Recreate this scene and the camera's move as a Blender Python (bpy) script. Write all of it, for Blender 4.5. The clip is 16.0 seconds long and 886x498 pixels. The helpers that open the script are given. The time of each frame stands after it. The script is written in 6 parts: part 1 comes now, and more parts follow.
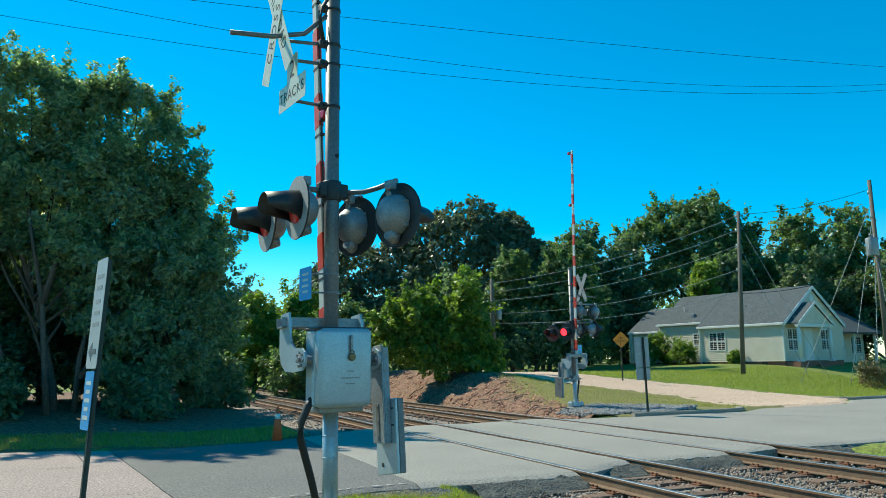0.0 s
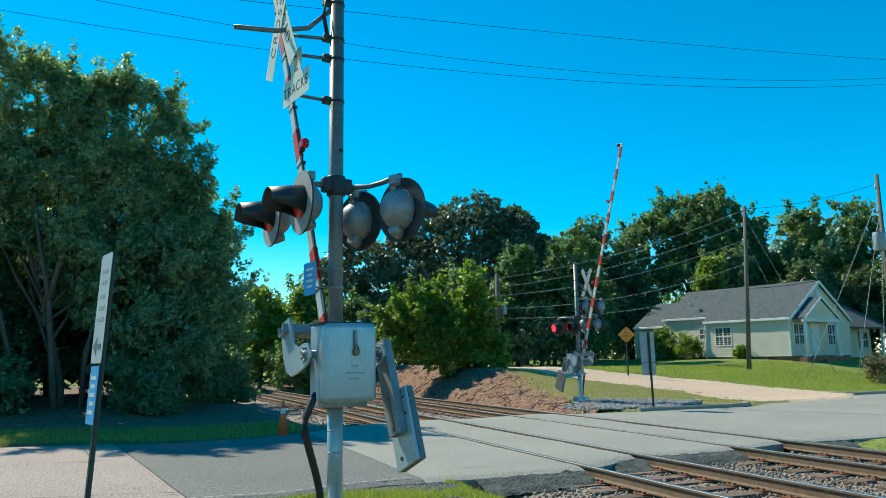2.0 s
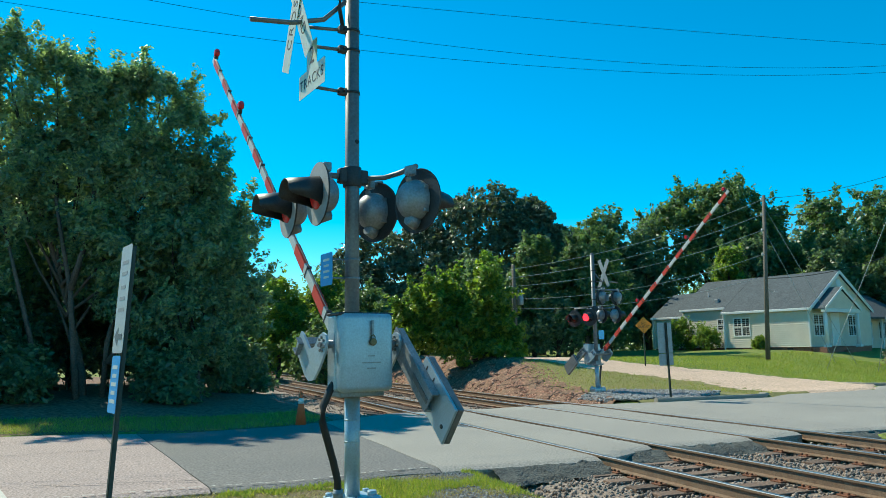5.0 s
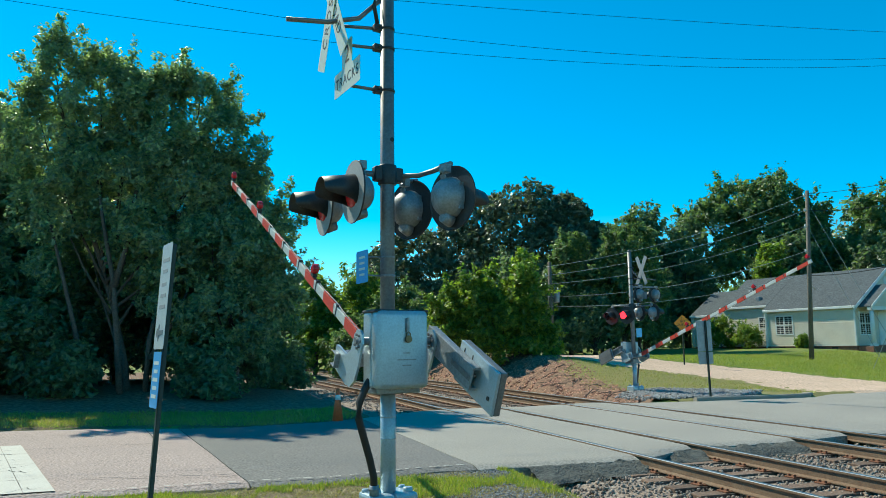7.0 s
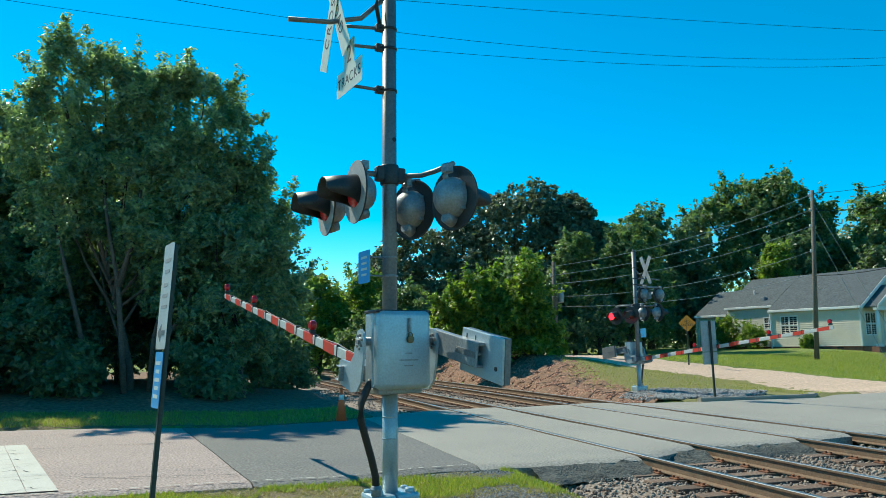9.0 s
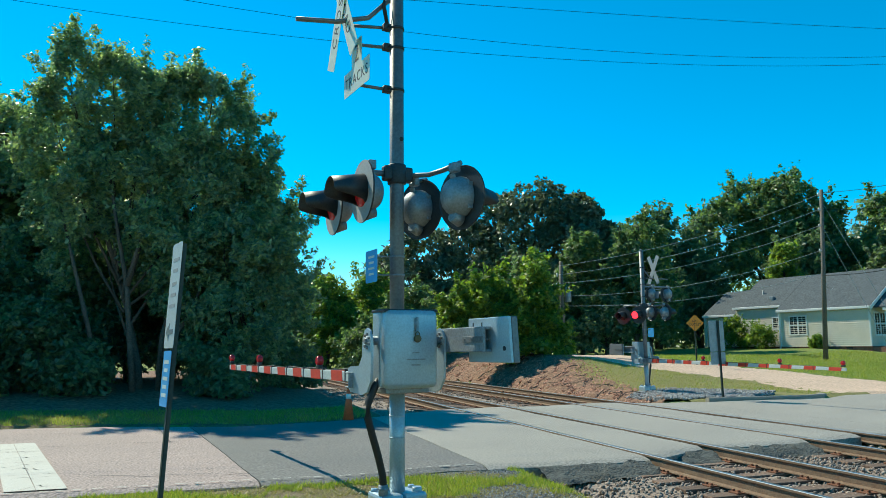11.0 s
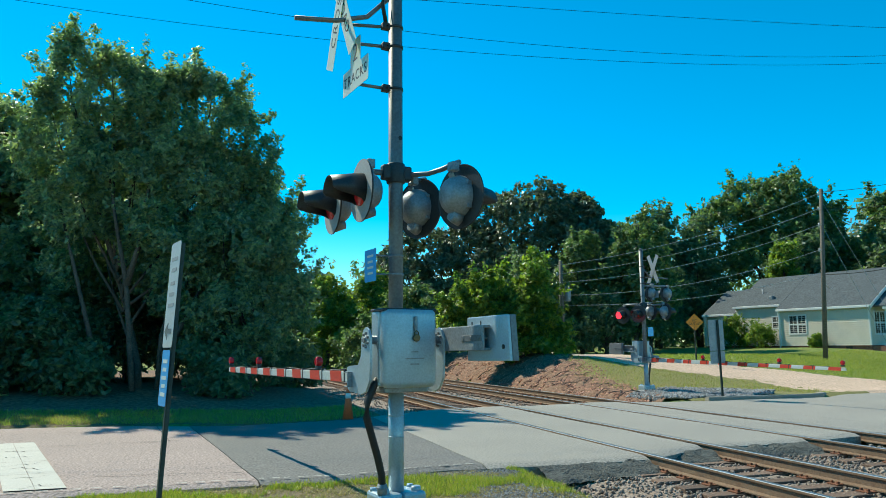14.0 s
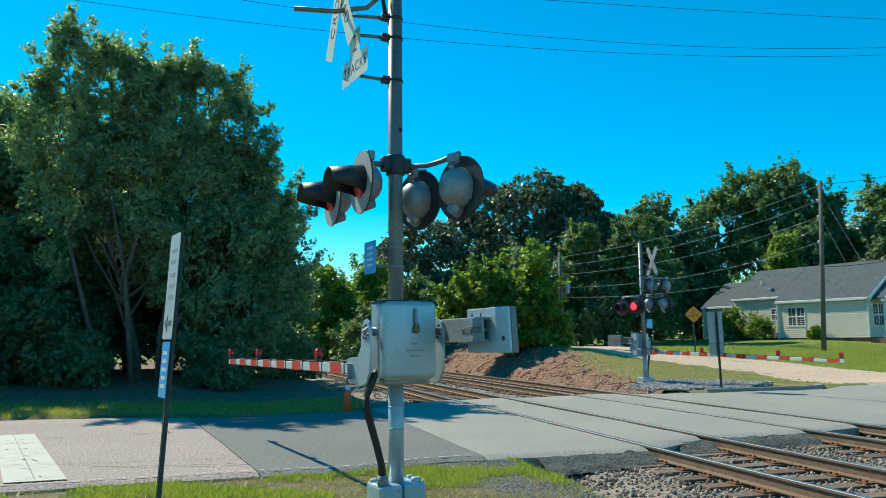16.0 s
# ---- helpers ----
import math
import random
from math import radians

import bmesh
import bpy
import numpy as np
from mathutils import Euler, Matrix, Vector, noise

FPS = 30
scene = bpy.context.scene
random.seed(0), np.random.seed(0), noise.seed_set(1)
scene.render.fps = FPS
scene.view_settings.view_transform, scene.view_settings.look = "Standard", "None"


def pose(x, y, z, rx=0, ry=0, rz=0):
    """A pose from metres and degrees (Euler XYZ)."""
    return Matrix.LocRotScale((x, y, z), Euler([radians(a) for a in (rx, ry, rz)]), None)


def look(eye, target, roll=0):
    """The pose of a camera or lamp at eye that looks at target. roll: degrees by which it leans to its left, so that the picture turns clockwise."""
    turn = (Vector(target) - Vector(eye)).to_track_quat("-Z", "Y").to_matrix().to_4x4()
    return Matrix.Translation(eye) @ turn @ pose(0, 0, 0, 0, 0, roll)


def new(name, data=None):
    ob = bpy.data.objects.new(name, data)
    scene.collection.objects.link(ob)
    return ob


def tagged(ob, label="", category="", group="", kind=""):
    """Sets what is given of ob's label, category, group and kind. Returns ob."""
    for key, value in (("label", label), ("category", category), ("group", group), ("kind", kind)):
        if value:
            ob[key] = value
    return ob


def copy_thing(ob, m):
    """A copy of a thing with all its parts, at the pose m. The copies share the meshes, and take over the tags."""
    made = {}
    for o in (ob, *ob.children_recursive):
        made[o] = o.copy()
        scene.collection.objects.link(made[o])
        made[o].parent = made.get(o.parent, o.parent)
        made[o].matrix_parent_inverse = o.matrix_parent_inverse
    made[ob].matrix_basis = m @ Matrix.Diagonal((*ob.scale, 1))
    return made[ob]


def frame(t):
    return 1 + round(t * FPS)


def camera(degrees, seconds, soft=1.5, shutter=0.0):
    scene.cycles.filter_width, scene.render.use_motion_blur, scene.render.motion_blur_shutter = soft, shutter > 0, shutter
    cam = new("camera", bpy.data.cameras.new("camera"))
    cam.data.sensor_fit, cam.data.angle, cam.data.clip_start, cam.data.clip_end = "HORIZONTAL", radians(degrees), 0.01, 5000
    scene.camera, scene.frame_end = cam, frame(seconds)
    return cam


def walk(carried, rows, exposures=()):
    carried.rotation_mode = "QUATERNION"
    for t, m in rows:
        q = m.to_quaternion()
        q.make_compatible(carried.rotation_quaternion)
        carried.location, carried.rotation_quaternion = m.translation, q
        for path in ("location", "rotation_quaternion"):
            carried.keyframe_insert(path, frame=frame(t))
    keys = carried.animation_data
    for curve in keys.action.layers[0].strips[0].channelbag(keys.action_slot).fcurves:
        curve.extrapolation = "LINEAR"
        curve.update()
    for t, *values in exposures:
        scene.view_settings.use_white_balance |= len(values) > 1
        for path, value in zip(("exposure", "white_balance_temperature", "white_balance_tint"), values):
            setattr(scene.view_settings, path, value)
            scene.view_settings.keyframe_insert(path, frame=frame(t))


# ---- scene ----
cam = camera(62.2, 16.0, soft=0.85)
# seconds, eye x, y, z, heading east of the rails, tilt up, lean to the left
PATH = [
    (0.0, -0.047, -0.006, 1.649, 22.859, 8.894, -0.982),
    (0.5, -0.037, -0.009, 1.650, 22.808, 8.717, -1.009),
    (1.0, -0.034, -0.006, 1.649, 22.720, 8.573, -0.995),
    (1.5, -0.036, -0.009, 1.650, 22.466, 8.516, -0.967),
    (2.0, -0.033, 0.004, 1.648, 22.431, 8.516, -0.976),
    (2.5, -0.037, -0.004, 1.645, 22.330, 8.142, -1.020),
    (3.0, -0.038, -0.006, 1.641, 22.087, 7.894, -1.074),
    (3.5, -0.034, -0.013, 1.642, 21.905, 7.906, -1.099),
    (4.0, -0.031, -0.015, 1.642, 21.887, 7.895, -1.064),
    (6.5, -0.042, -0.017, 1.643, 18.898, 7.681, -0.795),
    (7.0, -0.028, -0.013, 1.642, 18.318, 7.665, -0.726),
    (7.5, -0.022, -0.012, 1.642, 18.119, 7.665, -0.700),
    (8.0, -0.014, -0.015, 1.648, 18.081, 7.632, -0.669),
    (8.5, -0.013, -0.012, 1.646, 18.126, 7.638, -0.698),
    (9.0, -0.004, -0.010, 1.646, 17.970, 7.656, -0.672),
    (11.5, -0.006, -0.010, 1.646, 17.382, 7.618, -0.564),
    (12.0, -0.008, -0.006, 1.643, 17.422, 7.642, -0.609),
    (12.5, -0.008, -0.006, 1.642, 17.408, 7.656, -0.593),
    (13.0, -0.004, -0.008, 1.642, 17.434, 7.644, -0.612),
    (13.5, 0.005, -0.007, 1.642, 17.399, 7.618, -0.566),
    (14.0, 0.005, -0.009, 1.644, 17.418, 7.569, -0.597),
    (14.5, 0.004, -0.004, 1.640, 17.435, 7.357, -0.596),
    (15.0, 0.000, -0.004, 1.642, 17.472, 7.154, -0.592),
    (15.5, 0.000, -0.009, 1.641, 17.438, 7.030, -0.607),
    (16.0, 0.000, 0.000, 1.641, 17.485, 6.964, -0.600),
]


def aim(x, y, z, heading, tilt, lean):
    return pose(x, y, z) @ pose(0, 0, 0, 0, 0, -heading) @ pose(0, 0, 0, 90 + tilt) @ pose(0, 0, 0, 0, 0, lean)


walk(cam, [(row[0], aim(*row[1:])) for row in PATH], exposures=[(0.0, 0.40, 6750.0, -6.0), (16.0, 0.40, 6750.0, -6.0)])

# ---- sky and sun ----
SUN_AZIMUTH, SUN_HEIGHT = -29.0, 45.0  # degrees east of the rails' far end, degrees above the horizon
world = bpy.data.worlds.new("sky")
scene.world = world
world.use_nodes = True
wn = world.node_tree.nodes
sky = wn.new("ShaderNodeTexSky")
sky.sky_type, sky.sun_disc = "NISHITA", False
sky.sun_elevation, sky.sun_rotation = radians(SUN_HEIGHT), radians(SUN_AZIMUTH)
sky.altitude, sky.air_density, sky.dust_density, sky.ozone_density = 200, 0.92, 0.0, 5.0
sat = wn.new("ShaderNodeHueSaturation")
sat.inputs["Saturation"].default_value = 1.5
sat.inputs["Hue"].default_value = 0.487
world.node_tree.links.new(sky.outputs[0], sat.inputs["Color"])
world.node_tree.links.new(sat.outputs[0], wn["Background"].inputs[0])
wn["Background"].inputs[1].default_value = 0.15
sun = new("sun", bpy.data.lights.new("sun", "SUN"))
sun.data.energy, sun.data.angle, sun.data.color = 4.5, radians(0.5), (1.0, 0.93, 0.82)
toward = Vector((math.sin(radians(SUN_AZIMUTH)) * math.cos(radians(SUN_HEIGHT)), math.cos(radians(SUN_AZIMUTH)) * math.cos(radians(SUN_HEIGHT)), math.sin(radians(SUN_HEIGHT))))
sun.matrix_world = look(toward * 60, (0, 0, 0))


# ---- materials ----
def material(name, color, rough=0.6, metal=0.0, vary=0.25, scale=6.0, fine=60.0, bump=0.15, second=None, amount=0.5, spots=0.0, island=0.0, obj=0.0, spec=0.5, contrast=0.25, distance=0.01):
    """A surface with stains at one scale and grain at another, and relief from both."""
    m = bpy.data.materials.new(name)
    m.use_nodes = True
    n, link = m.node_tree.nodes, m.node_tree.links.new
    b = n["Principled BSDF"]
    b.inputs["Roughness"].default_value, b.inputs["Metallic"].default_value = rough, metal
    b.inputs["Specular IOR Level"].default_value = spec
    co = n.new("ShaderNodeTexCoord")
    big, small = n.new("ShaderNodeTexNoise"), n.new("ShaderNodeTexNoise")
    big.inputs["Scale"].default_value, small.inputs["Scale"].default_value = scale, fine
    big.inputs["Detail"].default_value, small.inputs["Detail"].default_value = 6, 4
    big.inputs["Roughness"].default_value = 0.65
    for t in (big, small):
        link(co.outputs["Object"], t.inputs["Vector"])
    ramp = n.new("ShaderNodeValToRGB")
    ramp.color_ramp.elements[0].position, ramp.color_ramp.elements[1].position = 0.5 - contrast, 0.5 + contrast
    link(big.outputs["Fac"], ramp.inputs["Fac"])
    other = second or tuple(c * (1 - vary) for c in color)
    mix = n.new("ShaderNodeMix")
    mix.data_type = "RGBA"
    mix.inputs["A"].default_value, mix.inputs["B"].default_value = (*color, 1), (*[c * (1 - amount) + o * amount if second else o for c, o in zip(color, other)], 1)
    link(ramp.outputs["Color"], mix.inputs["Factor"])
    grain = n.new("ShaderNodeHueSaturation")
    span = n.new("ShaderNodeMapRange")
    span.inputs["From Min"].default_value, span.inputs["From Max"].default_value = 0.3, 0.7
    span.inputs["To Min"].default_value, span.inputs["To Max"].default_value = 1 - vary * 0.9, 1 + vary * 0.9
    link(small.outputs["Fac"], span.inputs["Value"])
    value = span.outputs["Result"]
    for source, weight in (("Random Per Island", island), ("Random", obj)):
        if weight:
            info = n.new("ShaderNodeNewGeometry" if source == "Random Per Island" else "ShaderNodeObjectInfo")
            r = n.new("ShaderNodeMapRange")
            r.inputs["To Min"].default_value, r.inputs["To Max"].default_value = 1 - weight, 1 + weight
            mul = n.new("ShaderNodeMath")
            mul.operation = "MULTIPLY"
            link(info.outputs[source], r.inputs["Value"])
            link(value, mul.inputs[0])
            link(r.outputs["Result"], mul.inputs[1])
            value = mul.outputs[0]
    link(value, grain.inputs["Value"])
    link(mix.outputs["Result"], grain.inputs["Color"])
    link(grain.outputs["Color"], b.inputs["Base Color"])
    if bump:
        bp = n.new("ShaderNodeBump")
        bp.inputs["Strength"].default_value, bp.inputs["Distance"].default_value = bump, distance
        link(small.outputs["Fac"], bp.inputs["Height"])
        link(bp.outputs["Normal"], b.inputs["Normal"])
    return m


def leaf_material(name, color, tint, through_light=0.45, gloss=0.5):
    """Thin leaves: light passes through them, and no two have quite the same green."""
    m = bpy.data.materials.new(name)
    m.use_nodes = True
    n, link = m.node_tree.nodes, m.node_tree.links.new
    b, out = n["Principled BSDF"], n["Material Output"]
    geo, co = n.new("ShaderNodeNewGeometry"), n.new("ShaderNodeTexCoord")
    big = n.new("ShaderNodeTexNoise")
    big.inputs["Scale"].default_value, big.inputs["Detail"].default_value = 0.5, 3
    link(co.outputs["Object"], big.inputs["Vector"])
    add = n.new("ShaderNodeMath")
    add.operation = "MULTIPLY_ADD"
    add.inputs[1].default_value, add.inputs[2].default_value = 1.0, -0.28
    link(geo.outputs["Random Per Island"], add.inputs[0])
    total = n.new("ShaderNodeMath")
    link(add.outputs[0], total.inputs[0])
    half = n.new("ShaderNodeMath")
    half.operation = "MULTIPLY"
    half.inputs[1].default_value = 0.5
    link(big.outputs["Fac"], half.inputs[0])
    link(half.outputs[0], total.inputs[1])
    mix = n.new("ShaderNodeMix")
    mix.data_type = "RGBA"
    mix.inputs["A"].default_value, mix.inputs["B"].default_value = (*color, 1), (*tint, 1)
    link(total.outputs[0], mix.inputs["Factor"])
    link(mix.outputs["Result"], b.inputs["Base Color"])
    b.inputs["Roughness"].default_value, b.inputs["Specular IOR Level"].default_value = 0.42, gloss
    tr, blend = n.new("ShaderNodeBsdfTranslucent"), n.new("ShaderNodeMixShader")
    warm = n.new("ShaderNodeMix")
    warm.data_type, warm.blend_type = "RGBA", "MULTIPLY"
    warm.inputs["Factor"].default_value, warm.inputs["B"].default_value = 1, (1.25, 1.5, 0.75, 1)
    link(mix.outputs["Result"], warm.inputs["A"])
    link(warm.outputs["Result"], tr.inputs["Color"])
    blend.inputs[0].default_value = through_light
    link(b.outputs[0], blend.inputs[1])
    link(tr.outputs[0], blend.inputs[2])
    link(blend.outputs[0], out.inputs["Surface"])
    return m


M = {
    "grass_soil": material("grass_soil", (0.15, 0.12, 0.05), 0.95, vary=0.65, scale=2.2, fine=40, bump=1.0, second=(0.24, 0.165, 0.10), amount=0.7, distance=0.03),
    "lawn": material("lawn", (0.11, 0.17, 0.02), 0.95, vary=0.6, scale=0.8, fine=12, bump=1.0, second=(0.27, 0.24, 0.06), amount=0.6, distance=0.04),
    "dry_grass": material("dry_grass", (0.25, 0.2, 0.07), 0.95, vary=0.4, scale=0.8, fine=18, bump=0.8, second=(0.14, 0.16, 0.045), amount=0.8, distance=0.04),
    "old_asphalt": material("old_asphalt", (0.37, 0.28, 0.25), 0.9, vary=0.6, scale=0.35, fine=30, bump=0.6, second=(0.29, 0.225, 0.205), amount=0.8, distance=0.006),
    "grey_asphalt": material("grey_asphalt", (0.172, 0.158, 0.145), 0.88, vary=0.58, scale=0.5, fine=30, bump=0.5, second=(0.13, 0.125, 0.12), amount=0.8, distance=0.006),
    "crossing_asphalt": material("crossing_asphalt", (0.325, 0.295, 0.255), 0.85, vary=0.46, scale=0.45, fine=34, bump=0.6, second=(0.235, 0.215, 0.19), amount=0.8, distance=0.008),
    # Crumbled slope's shade is put into this dark colour.
    "shade_dark_asphalt": material("shade_dark_asphalt", (0.12, 0.12, 0.105), 0.9, vary=0.5, scale=4, fine=30, bump=1.0, distance=0.03),
    "gravel_drive": material("gravel_drive", (0.60, 0.42, 0.31), 0.95, vary=0.4, scale=0.7, fine=14, bump=0.8, second=(0.47, 0.33, 0.24), amount=0.8, distance=0.03),
    "ballast": material("ballast", (0.30, 0.25, 0.21), 0.92, vary=0.5, scale=1.2, fine=22, bump=1.0, second=(0.23, 0.14, 0.09), amount=0.8, distance=0.04),
    "stone": material("stone", (0.31, 0.235, 0.185), 0.88, vary=0.3, scale=9, fine=70, bump=0.4, island=0.55),
    "grey_stone": material("grey_stone", (0.26, 0.262, 0.265), 0.88, vary=0.3, scale=9, fine=70, bump=0.4, island=0.55),
    "red_soil": material("red_soil", (0.21, 0.10, 0.06), 0.95, vary=0.6, scale=1.4, fine=9, bump=1.0, second=(0.2, 0.13, 0.085), amount=0.9, distance=0.06),
    "white_line": material("white_line", (0.50, 0.48, 0.43), 0.75, vary=0.2, scale=3, fine=50, bump=0.3, second=(0.38, 0.35, 0.31), amount=0.5),
    "crack": material("crack", (0.04, 0.04, 0.04), 0.95, vary=0.3),
    "rail_side": material("rail_side", (0.16, 0.09, 0.055), 0.75, metal=0.2, vary=0.35, scale=8, fine=60, bump=0.3, second=(0.24, 0.17, 0.11), amount=0.7),
    "rail_top": material("rail_top", (0.45, 0.44, 0.43), 0.28, metal=0.9, vary=0.15, scale=3, fine=40, bump=0.05),
    "tie": material("tie", (0.14, 0.08, 0.055), 0.92, vary=0.5, scale=4, fine=26, bump=1.0, second=(0.2, 0.14, 0.1), amount=0.7, obj=0.25),
    "rust": material("rust", (0.26, 0.10, 0.05), 0.85, metal=0.2, vary=0.4, scale=14, fine=70, bump=0.5),
    "bark": material("bark", (0.13, 0.108, 0.088), 0.95, vary=0.4, scale=3, fine=20, bump=1.0, distance=0.03),
    "concrete": material("concrete", (0.25, 0.225, 0.185), 0.9, vary=0.25, scale=3, fine=50, bump=0.5, second=(0.3, 0.27, 0.22), amount=0.7),
    # Greens lifted and blued: haze and skylight are put into the leaf colours.
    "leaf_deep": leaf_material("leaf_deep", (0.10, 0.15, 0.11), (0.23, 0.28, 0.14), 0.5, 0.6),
    "leaf_haze": leaf_material("leaf_haze", (0.15, 0.22, 0.185), (0.38, 0.42, 0.21), 0.5, 0.7),
    "leaf_mid": leaf_material("leaf_mid", (0.10, 0.15, 0.085), (0.24, 0.29, 0.11), 0.5, 0.6),
    "leaf_light": leaf_material("leaf_light", (0.10, 0.17, 0.045), (0.34, 0.38, 0.06), 0.55, 0.6),
    "leaf_oak": leaf_material("leaf_oak", (0.10, 0.115, 0.085), (0.22, 0.23, 0.14), 0.3, 0.7),
    "straw": leaf_material("straw", (0.26, 0.22, 0.08), (0.46, 0.36, 0.16), 0.3, 0.3),
    "blade": leaf_material("blade", (0.17, 0.25, 0.03), (0.50, 0.42, 0.10), 0.45),
}


# ---- mesh helpers ----
def part(name, bm, mat, parent=None, label=""):
    """Link a bmesh as one mesh object under a thing or a part."""
    me = bpy.data.meshes.new(name)
    bm.to_mesh(me)
    bm.free()
    for one in (mat if isinstance(mat, (list, tuple)) else [mat]):
        me.materials.append(one)
    ob = new(name, me)
    if parent is not None:
        ob.parent = parent
    if label:
        ob["label"] = label
    return ob


def numpy_mesh(name, verts, faces, mat, parent=None, smooth=False):
    """One object from an array of corners and an array of faces with equal corner counts."""
    me = bpy.data.meshes.new(name)
    verts, faces = np.asarray(verts, np.float32), np.asarray(faces, np.int32)
    k = faces.shape[1]
    me.vertices.add(len(verts))
    me.vertices.foreach_set("co", verts.ravel())
    me.loops.add(faces.size)
    me.loops.foreach_set("vertex_index", faces.ravel())
    me.polygons.add(len(faces))
    me.polygons.foreach_set("loop_start", np.arange(0, faces.size, k, dtype=np.int32))
    if smooth:
        me.polygons.foreach_set("use_smooth", np.ones(len(faces), bool))
    me.update(calc_edges=True)
    me.validate()
    me.materials.append(mat)
    ob = new(name, me)
    if parent is not None:
        ob.parent = parent
    return ob


def thing(name, m, label, category, group="", kind=""):
    ob = new(name)
    ob.matrix_basis = m
    ob.empty_display_size = 0.1
    return tagged(ob, label, category, group, kind)


def box_bm(x0, x1, y0, y1, z0, z1, bevel=0.0, bm=None, segments=2):
    bm = bm or bmesh.new()
    made = bmesh.ops.create_cube(bm, size=1, matrix=Matrix.Translation(((x0 + x1) / 2, (y0 + y1) / 2, (z0 + z1) / 2)) @ Matrix.Diagonal((x1 - x0, y1 - y0, z1 - z0, 1)))
    if bevel:
        edges = {e for v in made["verts"] for e in v.link_edges}
        bmesh.ops.bevel(bm, geom=list(edges), offset=bevel, segments=segments, affect="EDGES", profile=0.5)
    return bm


def rod_bm(a, b, r, r2=None, sides=16, bm=None, bevel=0.0):
    """A round bar from a to b."""
    bm = bm or bmesh.new()
    a, b = Vector(a), Vector(b)
    d = b - a
    m = Matrix.Translation((a + b) / 2) @ d.to_track_quat("Z", "Y").to_matrix().to_4x4()
    made = bmesh.ops.create_cone(bm, cap_ends=True, segments=sides, radius1=r, radius2=r if r2 is None else r2, depth=d.length, matrix=m)
    for f in {f for v in made["verts"] for f in v.link_faces}:
        f.smooth = len(f.verts) == 4
    if bevel:
        rims = [e for e in {e for v in made["verts"] for e in v.link_edges} if any(len(f.verts) != 4 for f in e.link_faces)]
        bmesh.ops.bevel(bm, geom=rims, offset=bevel, segments=2, affect="EDGES", profile=0.5)
    return bm


def tube_bm(points, r, sides=8, bm=None, r_end=None):
    """A bent round bar through the points, tapering to r_end."""
    bm = bm or bmesh.new()
    pts = [Vector(p) for p in points]
    rings = []
    for i, p in enumerate(pts):
        d = (pts[min(i + 1, len(pts) - 1)] - pts[max(i - 1, 0)]).normalized()
        q = d.to_track_quat("Z", "Y")
        rr = r if r_end is None else r + (r_end - r) * i / (len(pts) - 1)
        rings.append([bm.verts.new(p + q @ Vector((math.cos(k * math.tau / sides) * rr, math.sin(k * math.tau / sides) * rr, 0))) for k in range(sides)])
    for lo, hi in zip(rings, rings[1:]):
        for k in range(sides):
            bm.faces.new((lo[k], lo[(k + 1) % sides], hi[(k + 1) % sides], hi[k])).smooth = True
    bm.faces.new(rings[0][::-1])
    bm.faces.new(rings[-1])
    return bm


def plate_bm(outline, thick, bm=None):
    """A plate in the xz plane, from the outline's corners, thick along y."""
    bm = bm or bmesh.new()
    lo = [bm.verts.new((x, -thick / 2, z)) for x, z in outline]
    hi = [bm.verts.new((x, thick / 2, z)) for x, z in outline]
    bm.faces.new(lo)
    bm.faces.new(hi[::-1])
    for i in range(len(lo)):
        j = (i + 1) % len(lo)
        bm.faces.new((lo[j], lo[i], hi[i], hi[j]))
    bmesh.ops.recalc_face_normals(bm, faces=bm.faces)
    return bm


# ---- ground ----
RAILS = (6.30, 7.805, 9.92, 11.425)


def bend(y):
    """How far the tracks have turned to the west at y."""
    return -0.0009 * max(y - 19.0, 0.0) ** 2


def near_edge(x):
    return float(np.interp(x, (-60, -2.2, 0.5, 1.7, 2.9, 3.6, 6.1, 7.6, 9.7, 11.2, 14, 20, 60), (9.95, 9.75, 9.7, 9.58, 9.85, 9.85, 9.7, 10.45, 10.45, 10.8, 10.6, 10.2, 9.5)))


def far_edge(x):
    return float(np.interp(x, (-60, -4.4, -0.56, 1.3, 2.8, 5.8, 7.6, 8.7, 11, 12.2, 14.9, 18, 19.5, 24, 25.8, 60), (19.6, 18.6, 17.8, 16.9, 17.1, 19.3, 19.4, 19.2, 19.7, 18.9, 18.55, 18.4, 19.2, 19.4, 20.9, 20.2)))


def smooth(a, b, v):
    s = min(max((v - a) / (b - a), 0.0), 1.0)
    return s * s * (3 - 2 * s)


def ground_z(x, y):
    z = -0.06 + 0.03 * noise.noise((x * 0.25, y * 0.25, 0)) + 0.012 * noise.noise((x * 1.3, y * 1.3, 3))
    u = x - bend(y)
    east = smooth(12.6, 15.5, u)
    z += east * (1.05 * smooth(20.5, 33 + 0.3 * max(x - 16, 0), y))
    z += smooth(12.4, 14.2, u) * (1 - smooth(15.0, 19.0, u)) * 0.16 * smooth(21, 27, y) * (0.8 + 0.5 * noise.noise((x * 0.5, y * 0.35, 7)))
    z += 0.045 * smooth(15, 19, y) + 0.3 * smooth(30, 36, y) * smooth(30, 36.5, x)
    bed = smooth(3.9, 4.9, u) * (1 - smooth(12.3, 13.2, u))
    z -= 0.42 * bed
    z += 0.5 * smooth(4.5, -2, u) * smooth(20, 27, y)
    # the road's bed lies under the slabs
    if near_edge(x) - 0.1 < y < far_edge(x) + 0.1:
        z = min(z, -0.13)
    return z


